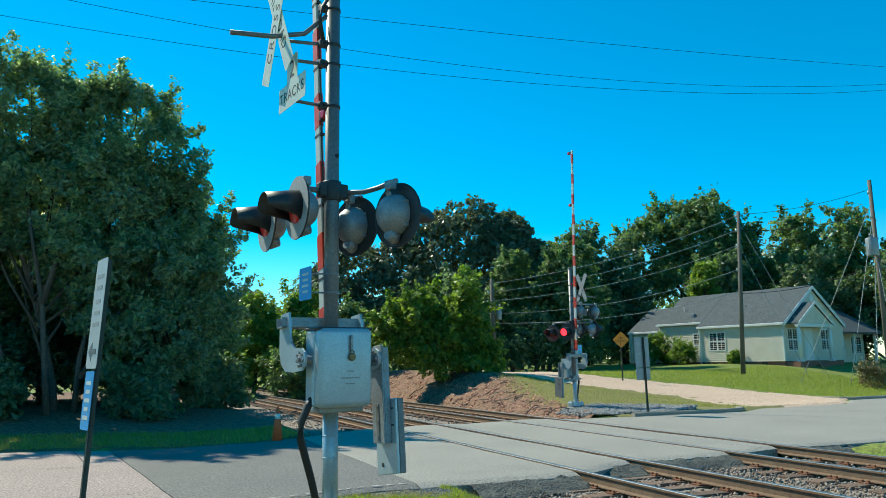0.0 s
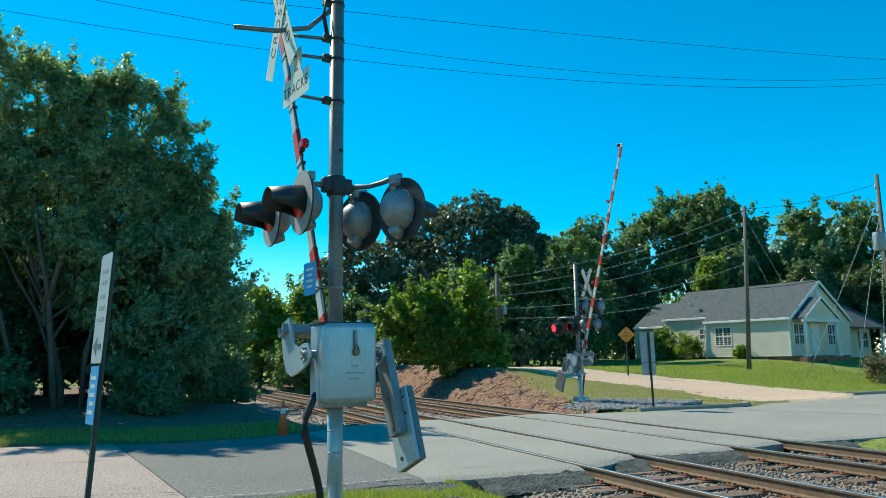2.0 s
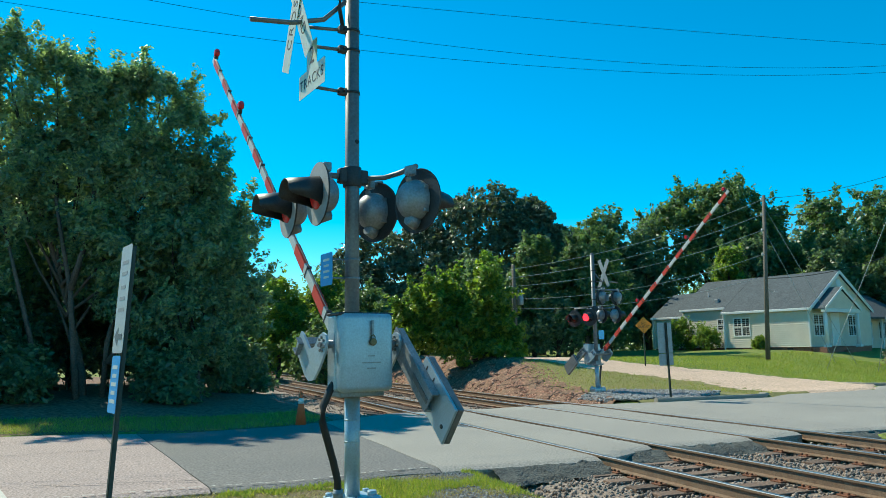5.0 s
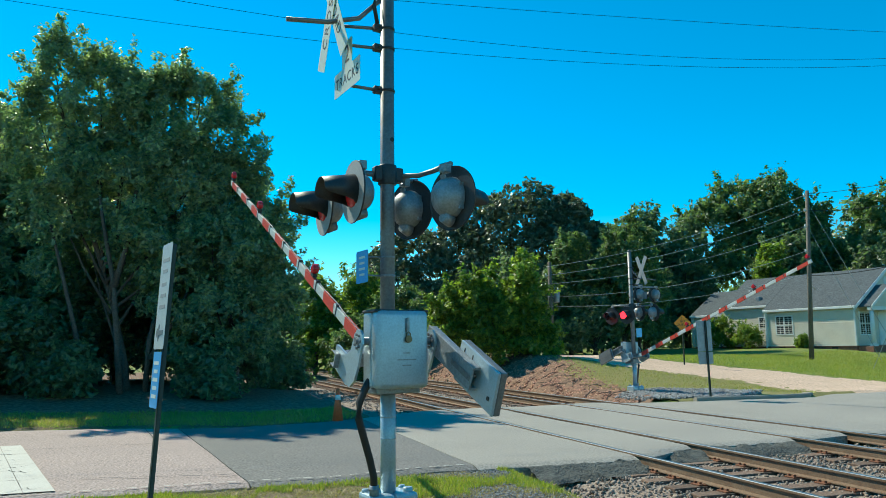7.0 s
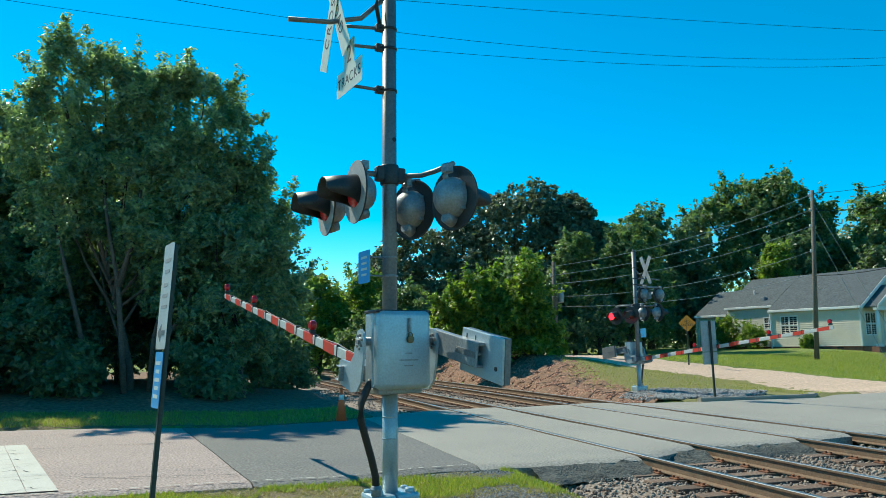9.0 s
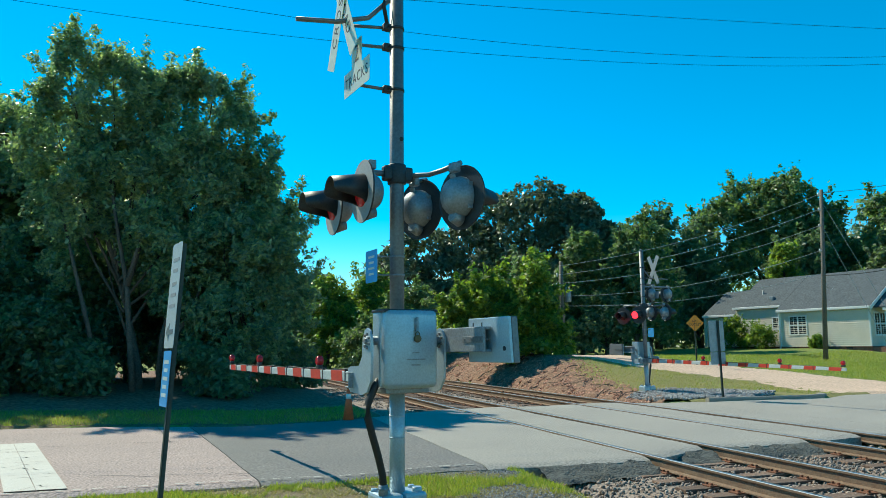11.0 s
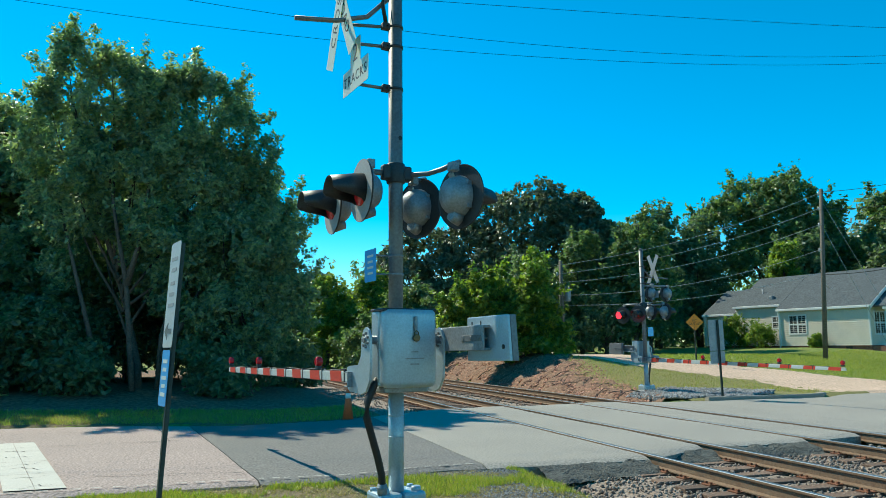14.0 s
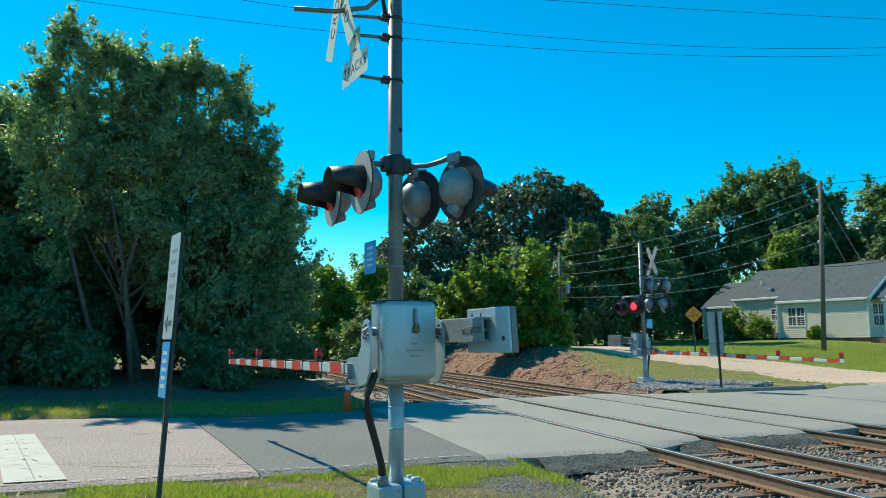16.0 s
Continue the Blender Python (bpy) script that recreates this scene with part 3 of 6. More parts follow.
# ---- signals ----
M.update({
    # Blue of the reflected sky is put into the aluminium's base colour.
    "silver": material("silver", (0.42, 0.52, 0.58), 0.36, metal=0.35, vary=0.12, scale=4, fine=60, bump=0.06, second=(0.33, 0.40, 0.44), amount=0.8),
    "silver_dull": material("silver_dull", (0.31, 0.345, 0.37), 0.48, metal=0.35, vary=0.2, scale=6, fine=50, bump=0.12, second=(0.18, 0.185, 0.19), amount=0.8),
    "pole_steel": material("pole_steel", (0.20, 0.21, 0.22), 0.5, metal=0.4, vary=0.2, scale=4, fine=40, bump=0.12, second=(0.16, 0.15, 0.14), amount=0.8),
    "black_paint": material("black_paint", (0.028, 0.030, 0.033), 0.5, vary=0.3, scale=8, fine=60, bump=0.1, second=(0.038, 0.037, 0.036), amount=0.7),
    # Weathered black paint with sun glare put into the colour; also faint lettering.
    "glare_and_ink_grey": material("glare_and_ink_grey", (0.34, 0.34, 0.34), 0.6, vary=0.15, scale=6, fine=60, bump=0.1, second=(0.26, 0.25, 0.24), amount=0.8),
    "red_lens": material("red_lens", (0.55, 0.02, 0.03), 0.2, vary=0.1, scale=20, fine=120, bump=0.15),
    "dark_lens": material("dark_lens", (0.028, 0.004, 0.006), 0.25, vary=0.1, scale=20, fine=120, bump=0.1),
    "white_sheet": material("white_sheet", (0.72, 0.72, 0.68), 0.45, vary=0.08, scale=5, fine=60, bump=0.04, second=(0.6, 0.58, 0.5), amount=0.7),
    # White sign dulled to grey: the shade on its face is in the colour.
    "sign_face": material("sign_face", (0.5, 0.52, 0.52), 0.45, vary=0.1, scale=4, fine=60, bump=0.04, second=(0.42, 0.43, 0.42), amount=0.7),
    "arm_white": material("arm_white", (0.52, 0.56, 0.54), 0.5, vary=0.12, scale=3, fine=40, bump=0.05, second=(0.45, 0.46, 0.44), amount=0.7),
    "arm_red": material("arm_red", (0.62, 0.045, 0.02), 0.5, vary=0.12, scale=4, fine=40, bump=0.05, second=(0.46, 0.05, 0.03), amount=0.7),
    "black_ink": material("black_ink", (0.02, 0.02, 0.02), 0.6, vary=0.1),
    "blue_sheet": material("blue_sheet", (0.06, 0.36, 0.74), 0.45, vary=0.1, scale=6, fine=50, bump=0.03),
    "hose": material("hose", (0.022, 0.022, 0.022), 0.55, vary=0.2, scale=20, fine=90, bump=0.2),
    "yellow_sheet": material("yellow_sheet", (0.72, 0.27, 0.02), 0.5, vary=0.1, scale=5, fine=50, bump=0.03),
    "green_post": material("green_post", (0.045, 0.065, 0.055), 0.6, metal=0.2, vary=0.25, scale=6, fine=50, bump=0.1),
    "cone_orange": material("cone_orange", (0.75, 0.13, 0.03), 0.6, vary=0.15, scale=6, fine=40, bump=0.1, second=(0.5, 0.1, 0.04), amount=0.6),
    "brass": material("brass", (0.20, 0.15, 0.08), 0.45, metal=0.8, vary=0.2),
})
glow = bpy.data.materials.new("lit_red")
glow.use_nodes = True
glow.node_tree.nodes["Principled BSDF"].inputs["Base Color"].default_value = (0.8, 0.02, 0.04, 1)
glow.node_tree.nodes["Principled BSDF"].inputs["Emission Color"].default_value = (1.0, 0.02, 0.04, 1)
glow.node_tree.nodes["Principled BSDF"].inputs["Emission Strength"].default_value = 2.6
M["lit_red"] = glow
trans = leaf_material("thin_sign", (0.70, 0.70, 0.62), (0.74, 0.73, 0.68), 0.16)
M["thin_sign"] = trans
M["sign_back"] = material("sign_back", (0.32, 0.335, 0.34), 0.5, metal=0.3, vary=0.12, scale=5, fine=60, bump=0.05, second=(0.33, 0.34, 0.35))
MOVERS = {}


def text_mesh(name, words, size, mat, parent, m, spacing=1.0, depth=0.0006):
    """Raised lettering in the built-in font, as a mesh part."""
    cu = bpy.data.curves.new(name, "FONT")
    cu.body, cu.size, cu.align_x, cu.align_y, cu.extrude, cu.space_character = words, size, "CENTER", "CENTER", depth, spacing
    tmp = bpy.data.objects.new(name, cu)
    scene.collection.objects.link(tmp)
    bpy.context.view_layer.update()
    me = bpy.data.meshes.new_from_object(tmp.evaluated_get(bpy.context.evaluated_depsgraph_get()))
    bpy.data.objects.remove(tmp)
    me.materials.clear()
    me.materials.append(mat)
    ob = new(name, me)
    ob.parent, ob.matrix_basis = parent, m
    return ob


def facing_west(x, y, z, roll=0.0):
    """A flat thing's pose, its face to -x, its own x axis to -y and turned by roll degrees."""
    return Matrix.Translation((x, y, z)) @ Matrix(((0, 0, -1, 0), (-1, 0, 0, 0), (0, 1, 0, 0), (0, 0, 0, 1))) @ pose(0, 0, 0, 0, 0, roll)


def sheet_bm(w, h, thick=0.004, round_=0.02):
    """A flat plate in xy with rounded corners."""
    pts = []
    for cx, cy, a0 in ((w / 2 - round_, h / 2 - round_, 0), (-w / 2 + round_, h / 2 - round_, 90), (-w / 2 + round_, -h / 2 + round_, 180), (w / 2 - round_, -h / 2 + round_, 270)):
        pts += [(cx + round_ * math.cos(radians(a0 + k * 22.5)), cy + round_ * math.sin(radians(a0 + k * 22.5))) for k in range(5)]
    bm = bmesh.new()
    lo = [bm.verts.new((x, y, -thick)) for x, y in pts]
    hi = [bm.verts.new((x, y, 0)) for x, y in pts]
    bm.faces.new(lo[::-1])
    bm.faces.new(hi)
    for i in range(len(pts)):
        j = (i + 1) % len(pts)
        bm.faces.new((lo[i], lo[j], hi[j], hi[i]))
    return bm


def lamp_head(root, m, face, lit=None, up=0.29):
    """A flashing light: round background, domed housing, red lens, long hood and a hanger. It faces its own +x."""
    bm = bmesh.new()
    prof = [(0.0, -0.004), (0.29, -0.004), (0.302, -0.012), (0.305, -0.004), (0.302, 0.004), (0.0, 0.004)]
    n = 40
    rings = [[bm.verts.new((px, r * math.cos(k * math.tau / n), r * math.sin(k * math.tau / n))) for k in range(n)] for r, px in prof[1:-1]]
    for lo, hi in zip(rings, rings[1:]):
        for k in range(n):
            bm.faces.new((lo[k], lo[(k + 1) % n], hi[(k + 1) % n], hi[k]))
    back_face = bm.faces.new(rings[0])
    front_face = bm.faces.new(rings[-1][::-1])
    bmesh.ops.recalc_face_normals(bm, faces=bm.faces)
    for f in bm.faces:
        f.material_index = 1 if f.calc_center_median().x > 0 else 0
    head = part("flasher_background", bm, [M["black_paint"], face], root, "round black background plate of a flashing light")
    head.matrix_basis = m
    bm = bmesh.new()
    rings = []
    for k in range(9):
        a = k / 8 * math.pi / 2
        rings.append([bm.verts.new((-0.01 - 0.19 * math.sin(a), 0.175 * math.cos(a) ** 0.7 * math.cos(j * math.tau / 28) + 1e-4 * math.cos(j), 0.195 * max(math.cos(a), 0.0) ** 0.7 * math.sin(j * math.tau / 28))) for j in range(28)])
    for lo, hi in zip(rings, rings[1:]):
        for j in range(28):
            bm.faces.new((lo[j], hi[j], hi[(j + 1) % 28], lo[(j + 1) % 28])).smooth = True
    bmesh.ops.remove_doubles(bm, verts=bm.verts, dist=0.0008)
    bmesh.ops.recalc_face_normals(bm, faces=bm.faces)
    part("housing", bm, M["silver_dull"], head, "grey domed lamp housing")
    for ang in (35, 145, 215, 325):
        y, z = 0.172 * math.cos(radians(ang)), 0.19 * math.sin(radians(ang))
        part("latch", box_bm(-0.06, -0.006, y - 0.014, y + 0.014, z - 0.018, z + 0.018, 0.005), M["silver_dull"], head)
    bm = rod_bm((-0.13, 0, -0.19), (-0.03, 0, -0.215), 0.05, 0.065, 14)
    part("cable_entry", bm, M["silver_dull"], head)
    bm = bmesh.new()
    bmesh.ops.create_uvsphere(bm, u_segments=24, v_segments=10, radius=0.152, matrix=Matrix.Translation((0.006, 0, 0)) @ Matrix.Diagonal((0.33, 1, 1, 1)))
    for f in bm.faces:
        f.smooth = True
    part("lens", bm, M["red_lens" if lit is None else "dark_lens"], head, "ribbed red glass lens")
    bm = bmesh.new()
    prev = None
    for k in range(25):
        a = radians(-48 + k * 276 / 24)
        reach = 0.31 * smooth(-0.75, 0.15, math.sin(a)) + 0.02
        ring = [bm.verts.new((0.0, 0.172 * math.cos(a), 0.172 * math.sin(a))), bm.verts.new((reach, 0.163 * math.cos(a), 0.163 * math.sin(a) - reach * 0.14)), bm.verts.new((reach, 0.159 * math.cos(a), 0.159 * math.sin(a) - reach * 0.14)), bm.verts.new((0.0, 0.166 * math.cos(a), 0.166 * math.sin(a)))]
        if prev:
            for i in range(4):
                bm.faces.new((prev[i], prev[(i + 1) % 4], ring[(i + 1) % 4], ring[i])).smooth = i in (0, 2)
        prev = ring
    bmesh.ops.recalc_face_normals(bm, faces=bm.faces)
    part("hood", bm, M["black_paint"], head, "long black sun hood over the lens")
    bm = tube_bm([(-0.10, 0, 0.14), (-0.12, 0, 0.2), (-0.11, 0, up - 0.03), (-0.09, 0, up + 0.01)], 0.028, 10)
    box_bm(-0.13, -0.05, -0.045, 0.045, up - 0.045, up + 0.045, 0.012, bm)
    part("hanger", bm, M["silver_dull"], head)
    # Made-up turning disc that stands in for the lamp's flashing.
    if lit is not None:
        bm = bmesh.new()
        for side in (1, -1):
            made = bmesh.ops.create_cone(bm, cap_ends=True, segments=28, radius1=0.128, radius2=0.118, depth=0.008, matrix=pose(side * 0.0045, 0, 0, 0, 90 * side, 0))
            for f in {f for v in made["verts"] for f in v.link_faces}:
                f.material_index = 0 if side > 0 else 1
        disc = part("flash_stand_in", bm, [M["lit_red"], M["dark_lens"]], head, "added red disc with a glowing and a dark face, imitating the flash")
        disc.location = (0.24, 0, -0.01)
        MOVERS[lit] = disc
    return head


def gate_signal(name, m, label, key, lamp_z, cross_z, shaft_z, top, lean_lit=False, extra=False, buck=1.0, reach=7.35, sign="thin_sign"):
    """A crossing signal: mast, base, gate machine with its arm, flashing lights and signs. Its y axis points along the lowered arm."""
    root = thing(name, m, label, "crossing signal")
    s, d, p = M["silver"], M["silver_dull"], M["pole_steel"]
    bm = rod_bm((0, 0, 0.3), (0, 0, top), 0.0705, sides=32)
    rod_bm((0, 0, top), (0, 0, top + 0.06), 0.078, 0.03, 32, bm)
    part("mast", bm, p, root, "grey steel mast")
    bm = rod_bm((0, 0, 0.32), (0, 0, shaft_z - 0.4), 0.0725, sides=32)
    rod_bm((0, 0, 0.86), (0, 0, 0.875), 0.0745, sides=32, bm=bm)
    rod_bm((0, 0, 1.06), (0, 0, 1.075), 0.0745, sides=32, bm=bm)
    part("mast_sleeve", bm, s, root)
    part("foundation", box_bm(-0.34, 0.34, -0.34, 0.34, -0.25, 0.055, 0.03), M["concrete"], root, "concrete footing")
    for sx in (-1, 1):
        bm = box_bm(min(sx * 0.004, sx * 0.235), max(sx * 0.004, sx * 0.235), -0.17, 0.17, 0.05, 0.38, 0.03)
        box_bm(min(sx * 0.06, sx * 0.25), max(sx * 0.06, sx * 0.25), -0.19, 0.19, 0.05, 0.085, 0.01, bm)
        rod_bm((sx * 0.16, -0.09, 0.37), (sx * 0.16, -0.09, 0.42), 0.05, 0.042, 16, bm)
        rod_bm((sx * 0.19, 0.1, 0.37), (sx * 0.19, 0.1, 0.405), 0.035, 0.03, 12, bm)
        for by in (-0.174, 0.174):
            rod_bm((sx * 0.04, by, 0.12), (sx * 0.04, by * 1.08, 0.12), 0.016, sides=6, bm=bm)
            rod_bm((sx * 0.04, by, 0.32), (sx * 0.04, by * 1.08, 0.32), 0.016, sides=6, bm=bm)
        part("base_casting", bm, s, root, "bolted cast aluminium base half")
    # gate machine
    z0, z1 = shaft_z - 0.43, shaft_z + 0.28
    bm = box_bm(-0.31, 0.23, -0.30, -0.12, z0 + 0.01, z1 - 0.02, 0.02)
    machine = part("gate_machine", bm, s, root, "bare aluminium gate machine case")
    bm = box_bm(-0.305, 0.225, -0.43, -0.285, z0, z1, 0.055, segments=5)
    for f in bm.faces:
        f.smooth = True
    part("cover", bm, s, machine, "rounded aluminium cover with faint worn lettering")
    part("lid_lip", box_bm(-0.315, 0.235, -0.40, -0.11, z1 - 0.022, z1 + 0.004, 0.01), M["black_paint"], machine)
    bm = box_bm(-0.012, 0.012, -0.448, -0.428, z1 - 0.24, z1 - 0.07, 0.004)
    rod_bm((-0.02, -0.44, z1 - 0.075), (-0.02, -0.44, z1 - 0.2), 0.005, sides=8, bm=bm)
    part("hasp", bm, d, machine)
    bm = rod_bm((0, -0.462, z1 - 0.265), (0, -0.43, z1 - 0.265), 0.034, sides=20, bevel=0.006)
    tube_bm([(-0.02, -0.446, z1 - 0.25), (-0.02, -0.446, z1 - 0.215), (0, -0.446, z1 - 0.2), (0.02, -0.446, z1 - 0.215), (0.02, -0.446, z1 - 0.25)], 0.006, 8, bm)
    part("padlock", bm, M["brass"], machine, "small worn brass padlock")
    for k, (w, zz) in enumerate(((0.19, z1 - 0.45), (0.07, z1 - 0.39), (0.09, z1 - 0.50))):
        part("worn_lettering", box_bm(-0.01 - w / 2, -0.01 + w / 2, -0.4312, -0.428, zz - 0.006, zz + 0.006), d, machine)
    bm = box_bm(-0.24, 0.2, -0.28, 0.09, z0 - 0.05, z0 + 0.005, 0.012)
    box_bm(-0.12, 0.12, -0.1, 0.1, z0 - 0.02, z0 + 0.1, 0.01, bm)
    part("mounting_bracket", bm, d, machine)
    part("shaft", rod_bm((-0.42, -0.24, shaft_z), (0.42, -0.24, shaft_z), 0.038, sides=20), d, machine)
    bm = tube_bm([(-0.19, -0.11, 0.40), (-0.20, -0.12, 0.55), (-0.255, -0.15, 0.72), (-0.335, -0.2, 0.92), (-0.39, -0.22, 1.08), (-0.39, -0.23, 1.22), (-0.33, -0.24, z0 + 0.02), (-0.29, -0.24, z0 + 0.08)], 0.034, 14)
    hose = part("cable_hose", bm, M["hose"], root, "black flexible cable hose")
    bm = rod_bm((-0.19, -0.11, 0.38), (-0.19, -0.11, 0.47), 0.045, sides=18)
    rod_bm((-0.19, -0.11, 0.425), (-0.19, -0.11, 0.445), 0.054, sides=6, bm=bm)
    part("hose_fitting", bm, d, hose)
    # moving arm, about the shaft
    def taper(bm):
        for v in bm.verts:
            v.co.z = -0.37 + (v.co.z + 0.36) * (1.0 - 0.3 * v.co.y / reach)
        return bm
    bm = taper(box_bm(-0.022, 0.022, 0.30, reach, -0.42, -0.30, 0.008))
    arm = part("gate_arm", bm, M["arm_white"], root, "red and white striped gate arm")
    MOVERS[key] = arm
    for k in range(10):
        y = reach - 0.30 - 0.745 * k
        b = box_bm(-0.0245, 0.0245, y - 0.18, y + 0.18, -0.4225, -0.2975)
        for v in b.verts:
            v.co.y += (v.co.z + 0.36) * 0.2
        taper(b)
        part("red_stripe", b, M["arm_red"], arm)
    bm = tube_bm([(0.0, 0.4 + i * 0.3, -0.287 + 0.012 * math.sin(i * 1.9)) for i in range(24)], 0.008, 6)
    for i in range(9):
        box_bm(-0.026, 0.026, 0.8 + i * 0.75, 0.825 + i * 0.75, -0.425, -0.272, 0.0, bm)
    part("arm_cable", taper(bm), M["black_paint"], arm)
    for y in (reach - 0.08, reach - 2.0, reach - 4.85):
        bm = rod_bm((-0.04, y, -0.21), (0.04, y, -0.21), 0.052, sides=16, bevel=0.01)
        rod_bm((0.0, y, -0.27), (0.0, y, -0.15), 0.03, sides=10, bm=bm)
        one = part("arm_light", bm, M["red_lens"], arm, "small red arm light")
        part("light_foot", box_bm(-0.03, 0.03, y - 0.05, y + 0.05, -0.305, -0.262, 0.006), M["black_paint"], one)
    hook = [(-0.10, 0.02), (-0.06, 0.09), (0.0, 0.115), (0.06, 0.09), (0.10, 0.02), (0.115, -0.14), (0.19, -0.225), (0.40, -0.235), (0.46, -0.25), (0.46, -0.43), (0.40, -0.47), (0.12, -0.49), (0.0, -0.46), (-0.08, -0.36), (-0.10, -0.2)]
    for x, far_side in ((-0.40, 0), (0.34, 1)):
        bm = plate_bm(hook, 0.022)
        bmesh.ops.rotate(bm, verts=bm.verts, cent=(0, 0, 0), matrix=Matrix.Rotation(radians(90), 3, "Z"))
        bmesh.ops.translate(bm, verts=bm.verts, vec=(x, 0, 0))
        plate = part("side_plate", bm, s, arm, "curved aluminium side plate with bolts")
        bm = bmesh.new()
        for k in range(7):
            a = k * math.tau / 7
            rod_bm((x - 0.024, 0.062 * math.cos(a), 0.062 * math.sin(a)), (x + 0.024, 0.062 * math.cos(a), 0.062 * math.sin(a)), 0.014, sides=6, bm=bm)
        rod_bm((x - 0.035, 0, 0), (x + 0.035, 0, 0), 0.026, sides=6, bm=bm)
        part("bolts", bm, M["pole_steel"], plate)
    bm = box_bm(-0.46, 0.40, 0.325, 0.335, -0.43, -0.29, 0.002)
    box_bm(-0.46, 0.40, 0.325, 0.42, -0.30, -0.29, 0.002, bm)
    box_bm(-0.46, 0.40, 0.325, 0.42, -0.43, -0.42, 0.002, bm)
    beam = part("cross_channel", bm, d, arm)
    bm = bmesh.new()
    for x in (-0.38, -0.3, -0.14, 0.14, 0.24, 0.32):
        for z in (-0.39, -0.33):
            rod_bm((x, 0.318, z), (x, 0.345, z), 0.012, sides=6, bm=bm)
    part("bolts", bm, M["pole_steel"], beam)
    bm = box_bm(0.352, 0.372, -0.78, 0.12, -0.11, 0.11, 0.006)
    box_bm(0.372, 0.43, -0.78, 0.1, 0.085, 0.11, 0.004, bm)
    box_bm(0.372, 0.43, -0.78, 0.1, -0.11, -0.085, 0.004, bm)
    lever = part("weight_lever", bm, d, arm)
    bm = bmesh.new()
    for y in (-0.72, -0.58, -0.45):
        rod_bm((0.34, y, 0.0), (0.56, y, 0.0), 0.016, sides=10, bm=bm)
    box_bm(0.346, 0.352, -0.76, -0.42, -0.028, 0.028, 0.002, bm)
    part("bolts", bm, M["pole_steel"], lever)
    for x, thick, mat in ((0.432, 0.026, s), (0.460, 0.062, p)):
        b = box_bm(x, x + thick, -1.08, -0.38, -0.20, 0.19, 0.008)
        bmesh.ops.translate(b, verts=[v for v in b.verts if v.co.y < -0.9 and v.co.z > 0], vec=(0, 0.03, 0))
        w = part("counterweight", b, mat, arm, "flat cast counterweight plate")
    # Slots and hole are black pieces that stand for their dark insides.
    bm = bmesh.new()
    for y, z, h in ((-0.47, 0.13, 0.05), (-0.62, 0.13, 0.05)):
        box_bm(0.4295, 0.4335, y - 0.008, y + 0.008, z - h, z + 0.02, 0.0, bm)
    part("lifting_slot", bm, M["black_paint"], w)
    rod = rod_bm((0.425, -0.98, -0.08), (0.432, -0.98, -0.08), 0.02, sides=10)
    part("weight_hole", rod, M["black_paint"], w)
    # flashing lights
    zl, up = lamp_z, 0.27
    bm = rod_bm((0, 0, zl + up - 0.1), (0, 0, zl + up + 0.1), 0.092, sides=24, bevel=0.012)
    box_bm(-0.15, 0.16, -0.05, 0.05, zl + up - 0.07, zl + up + 0.08, 0.02, bm)
    part("lamp_clamp", bm, M["black_paint"], root)
    bm = tube_bm([(0.1, 0, zl + up), (0.30, -0.1, zl + up + 0.01), (0.36, -0.30, zl + up + 0.02), (0.37, -0.62, zl + up + 0.02)], 0.026, 12)
    tube_bm([(0.12, 0, zl + up - 0.02), (0.24, 0.05, zl + up - 0.03), (0.37, 0.08, zl + up)], 0.024, 12, bm)
    part("lamp_arm", bm, p, root)
    part("lamp_arm", tube_bm([(-0.1, 0, zl + up), (-0.30, 0.02, zl + up), (-0.28, 0.25, zl + up), (-0.27, 0.62, zl + up)], 0.03, 12), p, root)
    keys = (key + "_lamp_a", key + "_lamp_b") if lean_lit else (None, None)
    lamp_head(root, pose(0.36, -0.66, zl - 0.05, 0, 0, 14), M["black_paint"], keys[0], up)
    lamp_head(root, pose(0.30, 0.08, zl - 0.04, 0, 0, 20), M["black_paint"], keys[1], up)
    lamp_head(root, pose(-0.38, -0.04, zl + 0.06, 0, 0, 178), M["glare_and_ink_grey"], None, up)
    lamp_head(root, pose(-0.43, 0.62, zl + 0.03, 0, 0, 176), M["glare_and_ink_grey"], None, up)
    if extra:
        part("lamp_arm", rod_bm((0, 0, zl + 0.95), (-1.12, 0.06, zl + 0.95), 0.03, sides=12), d, root)
        lamp_head(root, pose(-0.36, -0.02, zl + 0.70, 0, 0, -75), M["black_paint"], None, 0.25)
        lamp_head(root, pose(-1.04, 0.02, zl + 0.70, 0, 0, -85), M["black_paint"], None, 0.25)
    # signs
    for roll, words in ((66, "CROSSING"), (-62, "RAIL ROAD")):
        side = -0.445 if roll > 0 else -0.435
        blade = part("crossbuck_blade", sheet_bm(1.42 * buck, 0.215 * buck, 0.003, 0.012), M[sign], root, "white crossbuck blade with black letters")
        blade.matrix_basis = facing_west((side - 0.08) * buck ** 1.6, 0.20, cross_z + 0.07, roll)
        text_mesh("lettering", words, 0.165 * buck, M["black_ink"], blade, pose(0, -0.008, 0.0012), 1.32 if roll > 0 else 1.12)
    bm = sheet_bm(0.26, 0.29, 0.003, 0.02)
    upper = part("count_plate", bm, M[sign], root, "white number plate under the crossbuck")
    upper.matrix_basis = facing_west(-0.44, -0.02, cross_z - 0.56)
    text_mesh("lettering", "2", 0.25, M["black_ink"], upper, pose(0, 0, 0.0012))
    lower = part("tracks_plate", sheet_bm(0.66, 0.25, 0.003, 0.02), M[sign], root, "white plate with black letters")
    lower.matrix_basis = facing_west(-0.441, -0.02, cross_z - 0.80)
